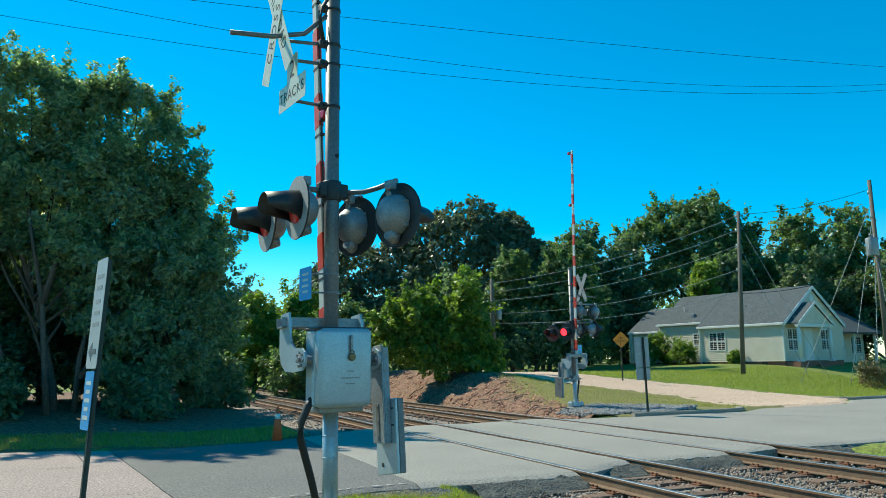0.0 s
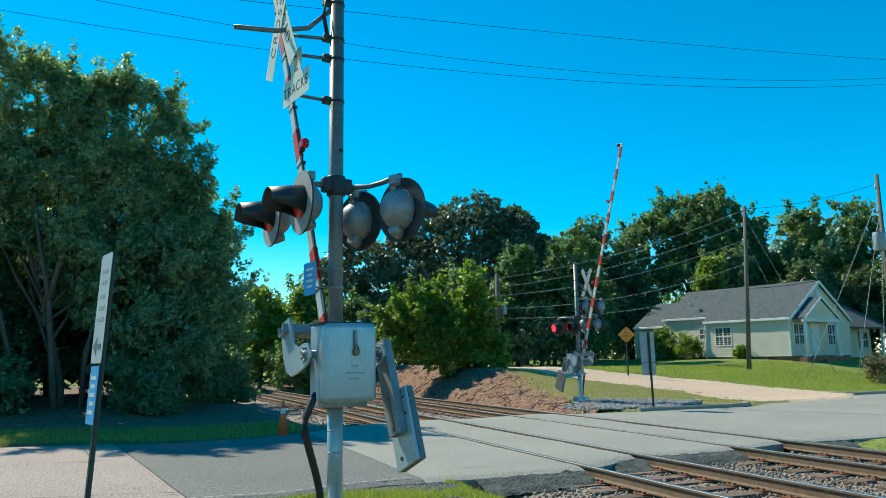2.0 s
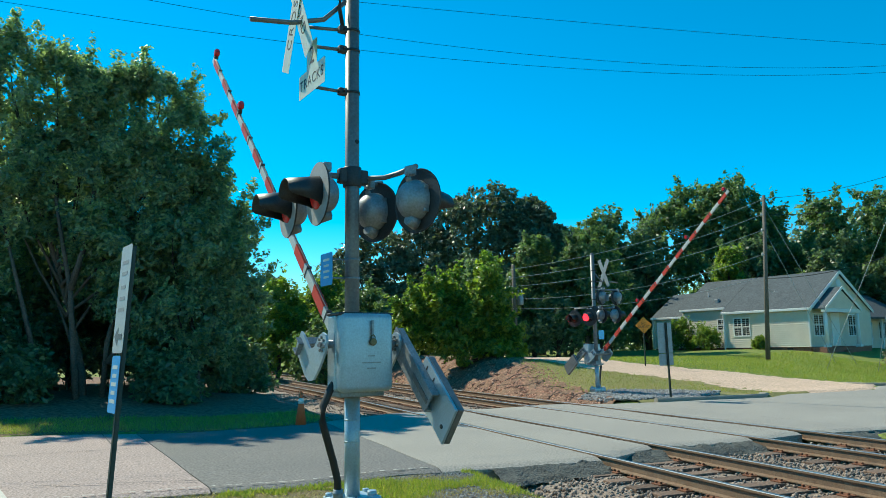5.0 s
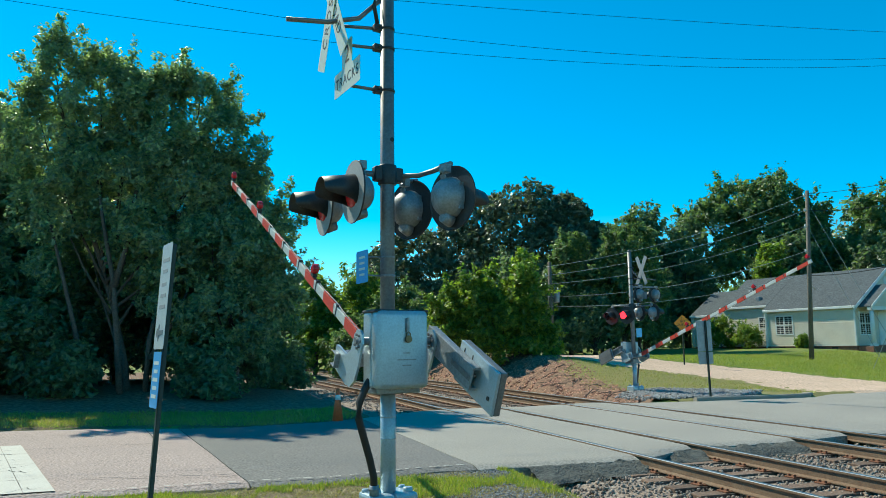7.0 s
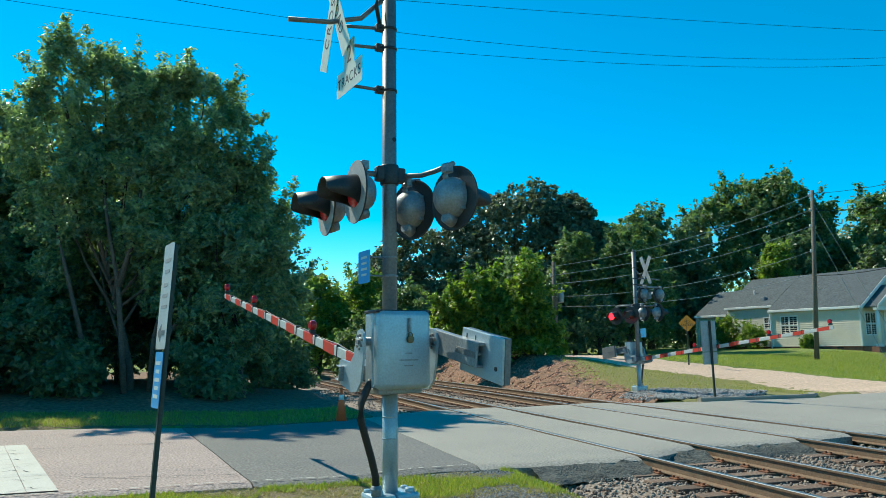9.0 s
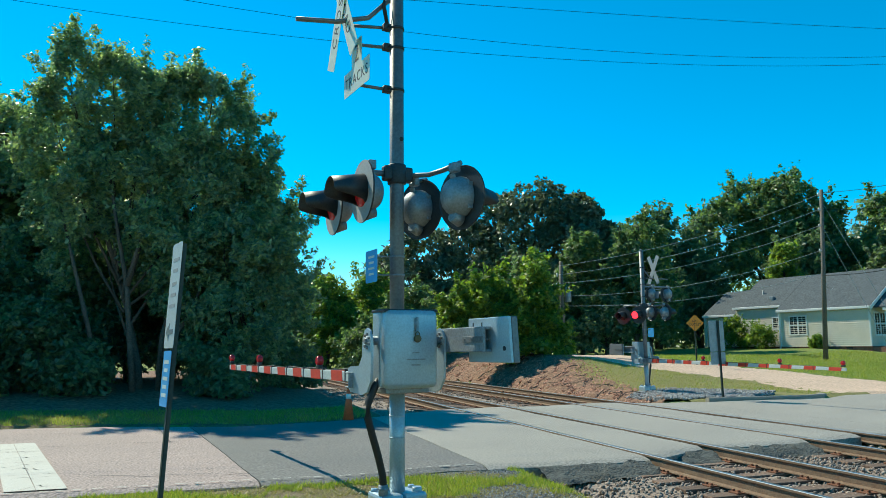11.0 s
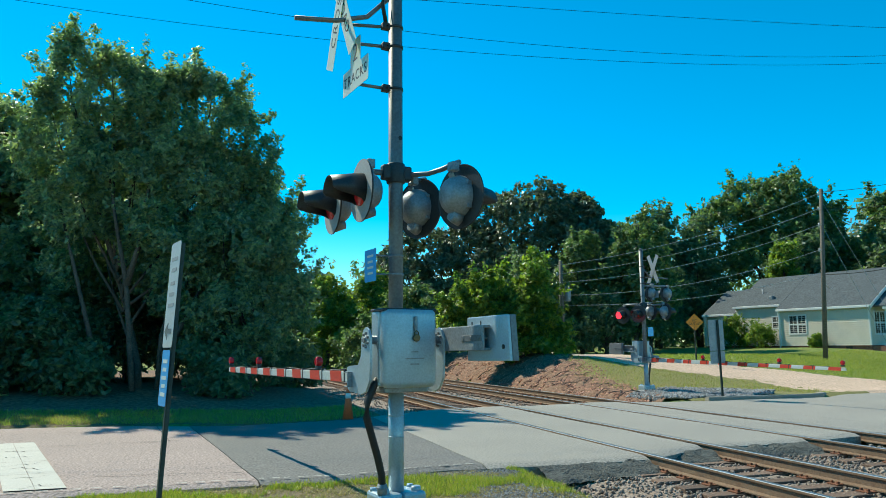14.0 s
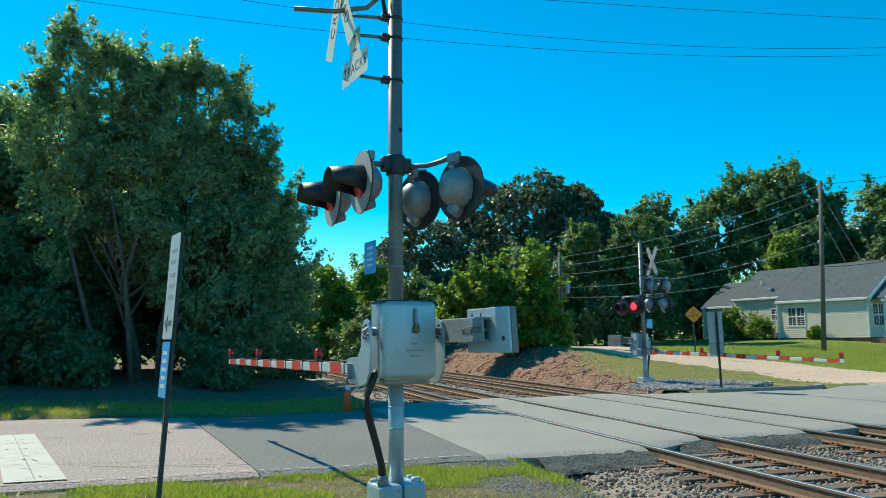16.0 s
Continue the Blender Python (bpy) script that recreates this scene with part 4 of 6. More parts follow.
    text_mesh("lettering", "TRACKS", 0.145, M["black_ink"], lower, pose(0, 0, 0.0012), 1.15)
    for z, dy in ((cross_z - 0.21, 0.12), (cross_z - 0.42, 0.08), (cross_z - 0.86, 0.01)):
        part("sign_rod", rod_bm((-0.06, 0, z), (-0.44, dy, z), 0.017, sides=10), p, root)
    for z in (cross_z + 0.17, cross_z - 0.21, cross_z - 0.42, cross_z - 0.86):
        bm = rod_bm((0, 0, z - 0.012), (0, 0, z + 0.012), 0.078, sides=24)
        box_bm(-0.15, -0.065, -0.035, 0.035, z - 0.035, z + 0.035, 0.01, bm)
        for by in (-0.05, 0.05):
            rod_bm((-0.1, by - 0.02, z), (-0.1, by + 0.02, z), 0.012, sides=6, bm=bm)
        part("clamp", bm, M["black_paint"], root)
    part("bell_rod", tube_bm([(-0.07, 0, cross_z + 0.1), (-0.3, 0.02, cross_z - 0.14), (-0.6, 0.1, cross_z - 0.21), (-1.0, 0.16, cross_z - 0.24)], 0.024, 10), p, root)
    part("conduit", tube_bm([(-0.05, -0.02, cross_z + 0.3), (-0.14, -0.04, cross_z + 0.16), (-0.16, -0.04, cross_z), (-0.12, -0.03, cross_z - 0.18)], 0.02, 10), M["hose"], root)
    tag = part("blue_plate", sheet_bm(0.28, 0.31, 0.003, 0.02), M["blue_sheet"], root, "small blue notice plate")
    tag.matrix_basis = facing_west(-0.26, 0.02, lamp_z - 0.65)
    for k in range(4):
        one = part("writing_bar", sheet_bm(0.15 - 0.03 * (k % 2), 0.022, 0.002, 0.004), M["white_sheet"], tag)
        one.matrix_basis = pose(0, 0.09 - k * 0.055, 0.002)
    for z in (lamp_z - 0.55, lamp_z - 0.73):
        bm = rod_bm((-0.06, 0, z), (-0.258, 0.01, z), 0.008, sides=8)
        rod_bm((0, 0, z - 0.01), (0, 0, z + 0.01), 0.076, sides=24, bm=bm)
        part("plate_rod", bm, d, root)
    # Black disc drawn in place of an opening's dark inside.
    part("mast_hole", rod_bm((0.02, -0.0715, lamp_z + 0.62), (0.02, -0.06, lamp_z + 0.62), 0.022, sides=14), M["black_ink"], root)
    return root


gate_signal("crossing_signal", pose(1.69, 6.9, -0.06, 0, 0, 11), "silver railway crossing signal with gate machine on grassy verge", "near", 3.13, 5.12, 1.77, 5.9)
gate_signal("crossing_signal", pose(14.3, 22.35, -0.12, 0, 0, 188), "grey railway crossing signal on gravel across the tracks", "far", 2.85, 4.3, 1.62, 5.05, True, True, 0.76, 7.75, "sign_back")


# ---- road signs and cone ----
def post_bm(h, w=0.045):
    bm = box_bm(-w / 2, w / 2, -0.004, 0.004, 0, h)
    for sx in (-1, 1):
        box_bm(min(sx * w / 2, sx * (w / 2 - 0.006)), max(sx * w / 2, sx * (w / 2 - 0.006)), -0.03, 0.004, 0, h, 0, bm)
    return bm


def leaning_sign():
    root = thing("road_sign", pose(-0.40, 6.32, -0.1, 0, 3.2, 16), "leaning post with a white sign above a blue plate", "road sign")
    bm = post_bm(2.62)
    bmesh.ops.rotate(bm, verts=bm.verts, cent=(0, 0, 0), matrix=Matrix.Rotation(radians(90), 3, "Z"))
    part("post", bm, M["green_post"], root, "dark green steel channel post")
    top = part("sign_plate", sheet_bm(0.31, 0.86, 0.003, 0.03), M["sign_face"], root, "white metal sign with faint dark lettering")
    top.matrix_basis = facing_west(-0.036, 0, 2.19)
    for k, (w, y) in enumerate(((0.19, 0.29), (0.16, 0.2), (0.14, 0.09), (0.16, 0.0), (0.18, -0.09))):
        part("writing_bar", sheet_bm(w, 0.03, 0.002, 0.004), M["glare_and_ink_grey"], top).matrix_basis = pose(0, y, 0.002)
    part("arrow", plate_bm([(-0.02, -0.2), (0.1, -0.2), (0.1, -0.24), (-0.02, -0.24), (-0.02, -0.29), (-0.12, -0.22), (-0.02, -0.15)], 0.002), M["pole_steel"], top).matrix_basis = pose(0, -0.08, 0.002, 0, 0, 0) @ pose(0, 0, 0, -90)
    low = part("blue_plate", sheet_bm(0.24, 0.44, 0.003, 0.02), M["blue_sheet"], root, "blue metal plate with white writing")
    low.matrix_basis = facing_west(-0.036, 0, 1.52)
    for k in range(5):
        part("writing_bar", sheet_bm(0.15 - 0.03 * (k % 2), 0.03, 0.002, 0.004), M["white_sheet"], low).matrix_basis = pose(0, 0.13 - k * 0.065, 0.002)


def back_sign():
    root = thing("road_sign", pose(14.56, 18.75, -0.08, 0, -1.0, 0), "blank grey backs of two plates on a green post", "road sign")
    part("post", post_bm(2.45, 0.06), M["green_post"], root)
    for w, h, z in ((0.62, 0.92, 1.98), (0.62, 0.36, 1.32)):
        one = part("sign_plate", sheet_bm(w, h, 0.003, 0.03), M["silver_dull"], root, "bare grey metal back of a sign")
        one.matrix_basis = pose(-0.05, 0.006, z, -90, 0, 190)


def warning_sign():
    x, y = 21.35, 29.2
    root = thing("warning_sign", pose(x, y, ground_z(x, y) - 0.03), "orange-yellow diamond warning sign on a post", "road sign")
    part("post", post_bm(2.3, 0.06), M["green_post"], root)
    one = part("sign_plate", sheet_bm(0.56, 0.56, 0.003, 0.04), M["yellow_sheet"], root, "yellow diamond plate with black letters")
    one.matrix_basis = pose(0, -0.04, 2.0, 90, 0, -35) @ pose(0, 0, 0, 0, 0, 45)
    for words, dy in (("NO", 0.075), ("OUTLET", -0.075)):
        text_mesh("lettering", words, 0.145, M["black_ink"], one, pose(0, 0, 0, 0, 0, -45) @ pose(0, dy, 0.0015))


def traffic_cone():
    root = thing("traffic_cone", pose(3.07, 17.25, -0.045), "orange rubber traffic cone with a pale reflective band", "traffic cone")
    part("base", box_bm(-0.18, 0.18, -0.18, 0.18, 0.0, 0.035, 0.012), M["cone_orange"], root)
    bm = rod_bm((0, 0, 0.03), (0, 0, 0.80), 0.13, 0.03, 24)
    body = part("body", bm, M["cone_orange"], root)
    part("band", rod_bm((0, 0, 0.52), (0, 0, 0.64), 0.0685, 0.053, 24), M["white_sheet"], root, "faded white reflective band")


leaning_sign()
back_sign()
warning_sign()
traffic_cone()

BACKLIT = "broad-leaved tree backlit by the sun, leaf colour lifted for haze"


def around(x, y, rows):
    """Lobes given in the place's own metres, from the foot of a tree at x, y."""
    return [(a - x, b - y, z, r, rz) for a, b, z, r, rz in rows]


tree("tree", -2.3, 25.2, around(-2.3, 25.2, ((-4.6, 25.6, 10.0, 0.75, 1.7), (-4.9, 25.8, 8.3, 1.1, 1.5), (-3.3, 25.4, 9.7, 0.7, 1.5), (-2.4, 25.6, 9.2, 0.8, 1.6), (-1.4, 25.4, 9.4, 0.7, 1.4), (-0.3, 25.4, 9.5, 0.75, 1.5), (0.4, 25.3, 8.5, 0.85, 1.4), (-4.5, 25.8, 6.3, 1.4, 1.6), (-2.6, 25.9, 7.2, 1.7, 1.7), (-0.5, 25.6, 7.0, 1.6, 1.6), (0.9, 25.3, 6.5, 0.95, 1.3), (-1.3, 25.8, 5.0, 1.5, 1.2), (-3.4, 26.2, 4.6, 1.6, 1.4))), M["leaf_haze"], BACKLIT, 20000, 0.08, 20,
     stems=(((0.05, -0.6, 0), (-0.1, -0.75, 1.8), (-0.25, -0.85, 3.6), (-0.65, -0.7, 5.6), (-1.0, -0.4, 7.4), (-1.9, 0.2, 9.6)), ((-0.25, -0.85, 3.6), (0.1, -0.9, 5.0), (0.25, -0.6, 6.8), (0.6, -0.2, 8.6)), ((0.7, -0.3, 0), (0.8, -0.6, 2.0), (1.25, -0.7, 4.2), (1.6, -0.4, 6.2)), ((0.85, -0.6, 1.4), (1.5, -0.8, 2.6), (2.05, -0.8, 3.9)), ((-0.9, 0.0, 0), (-1.3, -0.4, 2.2), (-1.9, -0.5, 4.6), (-2.6, 0.0, 7.0))), trunk_r=0.13, sink=0.4, group="trees beside the road", shoots=0.6, bumps=34, reach=0.27)
tree("tree", 1.1, 25.0, around(1.1, 25.0, ((1.0, 25.1, 6.1, 0.95, 1.3), (1.7, 25.0, 4.6, 0.95, 1.4), (1.7, 25.0, 3.2, 0.95, 1.2), (0.3, 24.7, 4.4, 1.3, 1.6), (0.5, 24.6, 2.7, 1.3, 1.3), (-0.7, 24.8, 3.2, 1.2, 1.3), (1.4, 24.8, 1.7, 0.8, 0.9), (0.2, 24.4, 1.4, 1.1, 0.9))), M["leaf_haze"], BACKLIT, 13000, 0.078, 21, trunk_r=0.12, group="trees beside the road", shoots=0.5, bumps=32, reach=0.26)
tree("tree", -8.6, 30.6, around(-8.6, 30.6, ((-7.6, 30.6, 8.4, 1.5, 1.8), (-9.6, 30.8, 8.0, 1.9, 2.0), (-11.6, 31.0, 7.4, 1.9, 2.0), (-7.8, 30.3, 5.8, 1.9, 2.0), (-10.0, 30.4, 5.2, 2.1, 2.0), (-6.9, 30.3, 4.2, 1.4, 1.4), (-8.8, 30.0, 2.8, 1.8, 1.5), (-11.8, 30.4, 4.0, 1.9, 1.9))), M["leaf_haze"], BACKLIT, 11000, 0.105, 22, trunk_r=0.15, group="trees beside the road", shoots=0.5, bumps=30, reach=0.32)
for k, (x, y, h, w, n, lf, m) in enumerate((
        (0.5, 28.8, 6.8, 4.0, 3200, 0.13, "leaf_deep"), (-9.0, 32.5, 9.8, 8.6, 3600, 0.17, "leaf_mid"), (-15.5, 33.5, 11.0, 9.0, 2600, 0.2, "leaf_mid"), (-5.6, 32.6, 8.0, 6.5, 3600, 0.17, "leaf_deep"),
        (-12.5, 31.0, 9.0, 8.0, 2400, 0.2, "leaf_deep"), (0.6, 34.0, 7.0, 6.0, 2600, 0.2, "leaf_deep"), (-3.2, 31.0, 8.8, 6.4, 4200, 0.17, "leaf_deep"))):
    rng = np.random.default_rng(40 + k)
    tree("tree", x, y, heap_lobes(rng, h, w, 0.3), M[m], BACKLIT, n, lf, 40 + k, group="trees beside the road", reach=0.5, inner=0.5)
# Some real undergrowth; the rest is filler added to darken under the canopy.
for k, (x, y, h, w) in enumerate(((-8.6, 25.0, 2.6, 4.0), (-5.0, 24.9, 2.5, 3.4), (-12.8, 27.5, 3.2, 4.6), (0.2, 23.6, 1.3, 2.2), (1.6, 27.0, 2.2, 3.0), (-2.9, 28.0, 3.6, 4.4), (-6.6, 27.6, 4.0, 4.4), (-0.2, 27.6, 3.4, 4.0), (3.1, 30.5, 1.5, 2.2), (3.4, 35.0, 1.8, 2.6), (-4.4, 29.2, 3.0, 4.6), (-7.6, 29.0, 2.8, 4.2), (-10.8, 28.6, 2.8, 4.4), (-1.4, 30.2, 3.0, 4.4), (-6.8, 24.4, 1.7, 2.4), (-3.7, 24.2, 1.2, 1.8), (-5.9, 33.0, 3.2, 5.6), (-9.6, 33.6, 3.2, 5.6))):
    rng = np.random.default_rng(60 + k)
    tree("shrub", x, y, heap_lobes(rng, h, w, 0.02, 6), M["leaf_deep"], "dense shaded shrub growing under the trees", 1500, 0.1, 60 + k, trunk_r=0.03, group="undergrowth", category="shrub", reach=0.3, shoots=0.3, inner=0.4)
tree("small_tree", 14.1, 34.2, around(14.1, 34.2, ((15.4, 33.7, 4.7, 0.35, 0.9), (15.2, 33.7, 3.8, 0.65, 0.9), (15.0, 33.8, 2.9, 1.0, 1.0), (13.5, 34.3, 2.9, 1.1, 0.9), (12.4, 34.7, 2.5, 0.95, 0.8), (11.6, 35.0, 2.2, 0.7, 0.6), (14.0, 34.0, 1.7, 1.5, 1.2), (15.6, 33.6, 1.6, 0.9, 1.1), (12.6, 34.6, 1.5, 0.9, 0.8), (15.0, 33.4, 0.6, 1.2, 0.7), (13.7, 33.8, 0.8, 1.1, 0.7), (16.0, 33.3, 0.5, 0.7, 0.5))), M["leaf_light"], "bushy young tree with bright green leaves on the bank", 7600, 0.125, 80, trunk_r=0.07, shoots=0.6, reach=0.32, bumps=26, inner=0.3)


OAK = "dense spreading oak with blue-green leaves behind the bank"
for k, (x, y, rows) in enumerate((
        (24.5, 57.0, ((22.6, 57.7, 11.0, 2.5, 2.4), (26.0, 56.2, 11.4, 2.8, 2.5), (24.2, 55.5, 9.6, 3.2, 3.0), (20.6, 58.3, 8.6, 2.4, 2.4), (22.2, 56.6, 7.2, 3.0, 2.8), (26.5, 55.2, 8.2, 2.8, 2.8), (24.0, 55.0, 5.2, 3.0, 2.4))),
        (29.8, 54.8, ((29.0, 54.8, 10.8, 2.2, 2.2), (30.6, 53.9, 8.3, 2.0, 2.2), (28.6, 54.0, 8.8, 2.6, 2.8), (31.2, 53.4, 6.4, 2.2, 2.4), (28.8, 53.6, 5.4, 2.6, 2.4))),
        (17.0, 59.8, ((17.4, 59.6, 8.2, 2.2, 2.2), (15.2, 60.2, 7.6, 2.0, 2.2), (18.6, 59.0, 6.0, 2.4, 2.4), (15.8, 59.6, 4.8, 2.6, 2.6), (18.6, 58.4, 3.6, 2.4, 2.4))))):
    tree("tree", x, y, around(x, y, rows), M["leaf_oak"], OAK, 5200 if k < 2 else 3200, 0.2, 90 + k, trunk_r=0.4, group="trees behind the crossing", reach=0.42, bumps=34, shoots=0.0, inner=0.3)
tree("tree", 47.6, 54.2, around(47.6, 54.2, ((44.6, 56.6, 11.6, 1.6, 1.9), (46.8, 54.7, 12.6, 1.9, 2.2), (49.0, 52.6, 12.7, 1.8, 2.3), (50.5, 51.3, 10.8, 1.6, 2.0), (45.6, 55.4, 10.6, 2.4, 2.6), (48.2, 53.2, 10.6, 2.6, 2.8), (50.6, 51.2, 8.4, 2.2, 2.4), (46.4, 54.2, 7.4, 2.8, 2.8), (49.0, 52.2, 6.0, 2.8, 2.8))), M["leaf_mid"], "tall leafy green tree rising over the woods", 5600, 0.2, 95, trunk_r=0.35, group="trees behind the crossing", reach=0.6, bumps=26, shoots=0.5, inner=0.3)
EDGE = "leafy green tree at the edge of the woods"
for k, (x, y, h, w, m, n, lf) in enumerate((
        # First tree: leaf_light puts the sun on it into the colour.
        (7.2, 48.6, 6.6, 5.4, "leaf_light", 2600, 0.16), (10.2, 50.0, 7.0, 5.6, "leaf_light", 2600, 0.17), (4.0, 53.0, 7.4, 6.0, "leaf_mid", 1800, 0.2), (12.6, 46.6, 5.4, 5.0, "leaf_mid", 2400, 0.16), (8.5, 66.0, 8.0, 9.0, "leaf_deep", 1500, 0.28), (1.0, 62.0, 8.6, 9.0, "leaf_deep", 1500, 0.28), (9.0, 43.0, 3.2, 4.0, "leaf_mid", 1800, 0.14),
        (21.0, 47.0, 6.6, 5.0, "leaf_deep", 2200, 0.18), (23.6, 44.6, 8.0, 4.6, "leaf_mid", 3000, 0.17), (26.6, 42.6, 9.3, 4.2, "leaf_mid", 3000, 0.17), (28.8, 44.2, 8.8, 4.4, "leaf_mid", 2600, 0.18), (30.6, 52.0, 9.8, 5.0, "leaf_deep", 2400, 0.2), (35.0, 57.0, 10.8, 6.6, "leaf_mid", 2300, 0.21), (37.0, 56.0, 11.4, 8.0, "leaf_deep", 2000, 0.24), (41.5, 56.0, 11.6, 8.0, "leaf_deep", 2000, 0.24), (39.0, 53.0, 8.8, 6.0, "leaf_deep", 2200, 0.22),
        (41.8, 45.8, 7.6, 3.6, "leaf_light", 1900, 0.17), (44.5, 47.0, 8.6, 6.0, "leaf_deep", 2200, 0.22), (52.5, 52.0, 12.4, 7.0, "leaf_deep", 2200, 0.22), (55.0, 48.0, 12.6, 7.0, "leaf_mid", 2400, 0.22), (57.5, 44.5, 13.4, 7.0, "leaf_mid", 2400, 0.22), (60.0, 40.0, 14.0, 7.6, "leaf_mid", 2400, 0.23), (63.0, 36.0, 14.4, 8.0, "leaf_mid", 1900, 0.26), (50.5, 44.5, 8.4, 6.0, "leaf_deep", 2000, 0.22), (56.0, 39.5, 8.6, 6.0, "leaf_deep", 1900, 0.22), (66.0, 30.0, 14.0, 9.0, "leaf_deep", 1500, 0.28), (54.5, 43.5, 6.6, 7.0, "leaf_deep", 1900, 0.22), (58.0, 37.0, 7.4, 7.6, "leaf_deep", 1900, 0.24), (60.5, 32.0, 8.0, 8.0, "leaf_deep", 1900, 0.25), (46.0, 49.5, 6.0, 6.4, "leaf_deep", 1800, 0.22), (35.5, 53.0, 6.0, 6.4, "leaf_deep", 1800, 0.22), (27.5, 46.0, 5.4, 5.6, "leaf_deep", 1800, 0.2), (24.4, 42.6, 3.6, 4.0, "leaf_deep", 1600, 0.16), (21.6, 45.0, 4.4, 4.2, "leaf_deep", 1600, 0.17))):
    rng = np.random.default_rng(100 + k)
    tree("tree", x, y, heap_lobes(rng, h, w, 0.2), M[m], EDGE, int(n * 1.25), lf * 0.84, 100 + k, group="trees behind the crossing", reach=0.45, bumps=20, shoots=0.3, inner=0.35)


def far_woods():
    """A closed wall of foliage far behind the crossing."""
    rng = np.random.default_rng(5)
    a = rng.uniform(-0.9, 1.55, 520)
    r = 86 + 7 * rng.uniform(-1, 1, 520)
    tall = np.interp(a, (-0.9, 0.1, 0.3, 0.42, 0.6, 1.0, 1.55), (9, 7, 8, 11, 13.5, 14.5, 12)) + 1.6 * np.sin(a * 37) + np.sin(a * 91)
    cen = np.stack([r * np.sin(a), r * np.cos(a), tall * rng.uniform(0.02, 1, 520) ** 0.8], 1)
    v, f = leaf_cloud(rng, cen, rng.uniform(1.3, 2.8, len(cen)), 100000, 0.42)
    v[:, 2] = np.maximum(v[:, 2], 0.0)
    tagged(numpy_mesh("distant_woods", v, f, M["leaf_deep"]), "distant belt of dark green woods", "woods", kind="stuff")


far_woods()


def blades(name, spots, tall, label, seed, mat="blade", flat=0.45):
    """Grass blades, one thin triangle each."""
    rng = np.random.default_rng(seed)
    p = np.asarray(spots)
    n = len(p)
    a = rng.uniform(0, math.tau, n)
    h = rng.uniform(tall[0], tall[1], n) * rng.uniform(0.5, 1.0, n)
    side = np.stack([np.cos(a), np.sin(a), np.zeros(n)], 1) * (0.004 + 0.03 * h)[:, None]
    tip = p + np.stack([rng.normal(scale=flat, size=n) * h, rng.normal(scale=flat, size=n) * h, h], 1)
    v = np.stack([p - side, p + side, tip], 1).reshape(-1, 3)
    return tagged(numpy_mesh(name, v, np.arange(3 * n).reshape(-1, 3), M[mat]), label, "grass", kind="stuff")


def grass():
    rng = np.random.default_rng(8)
    near, far, dry, straw, bank, sun_far = [], [], [], [], [], []
    while len(straw) < 42000:
        x, y = rng.uniform(-5, 4.8), rng.uniform(5.6, 9.75)
        if y < near_edge(x) - 0.02 and noise.noise((x * 1.7, y * 2.1, 12)) > -0.25 + 0.35 * smooth(2.0, 4.2, x):
            straw.append((x, y, ground_z(x, y) + 0.02))
    while len(near) < 85000:
        x, y = rng.uniform(-5, 4.8), rng.uniform(5.6, 9.75)
        if y < near_edge(x) - 0.02 and noise.noise((x * 0.9, y * 1.3, 2)) + 0.35 * noise.noise((x * 4, y * 4, 2)) > -0.06 + 0.34 * smooth(2.0, 4.2, x):
            near.append((x, y, ground_z(x, y) + 0.018))
    while len(far) < 22000:
        x, y = rng.uniform(-12, 3.8), rng.uniform(16.9, 22.5)
        if far_edge(x) + 0.02 < y < far_edge(x) + 3.2:
            # Two in five blades are straw-pale: sunlight on the verge put into the colour.
            (far if rng.uniform() < 0.6 else sun_far).append((x, y, ground_z(x, y) + 0.03))
    while len(dry) < 60000:
        x, y = rng.uniform(12.5, 37), rng.uniform(18.4, 34.5)
        if y > far_edge(x) + 0.3 and to_drive(x, y) > 2.6 + 0.8 * (1 - smooth(21, 26, y)) and x > soil_edge(y) + wob(x, y, 0.7) and not (13.0 < x < 18.0 and y < 22.2):
            (bank if x < 20 and y < 33 and rng.uniform() < 0.75 else dry).append((x, y, ground_z(x, y) + 0.045))
    blades("verge_grass", near, (0.03, 0.10), "short green and straw-coloured grass on the near verge", 1)
    blades("verge_straw", straw, (0.02, 0.06), "flattened straw and dead grass on the near verge", 4, "straw", 1.3)
    blades("sun_tint_blades", sun_far, (0.04, 0.11), "straw-coloured blades standing in for sun along the far side of the road", 6, "straw", 0.8)
    blades("bank_straw", bank, (0.03, 0.09), "short sunburnt grass beside the gravel drive", 5, "straw", 0.7)
    blades("shaded_grass", far, (0.05, 0.14), "short grass along the far side of the road", 2)
    blades("lawn_grass", dry, (0.05, 0.16), "tufts of green and dry grass beside the gravel drive", 3)


grass()


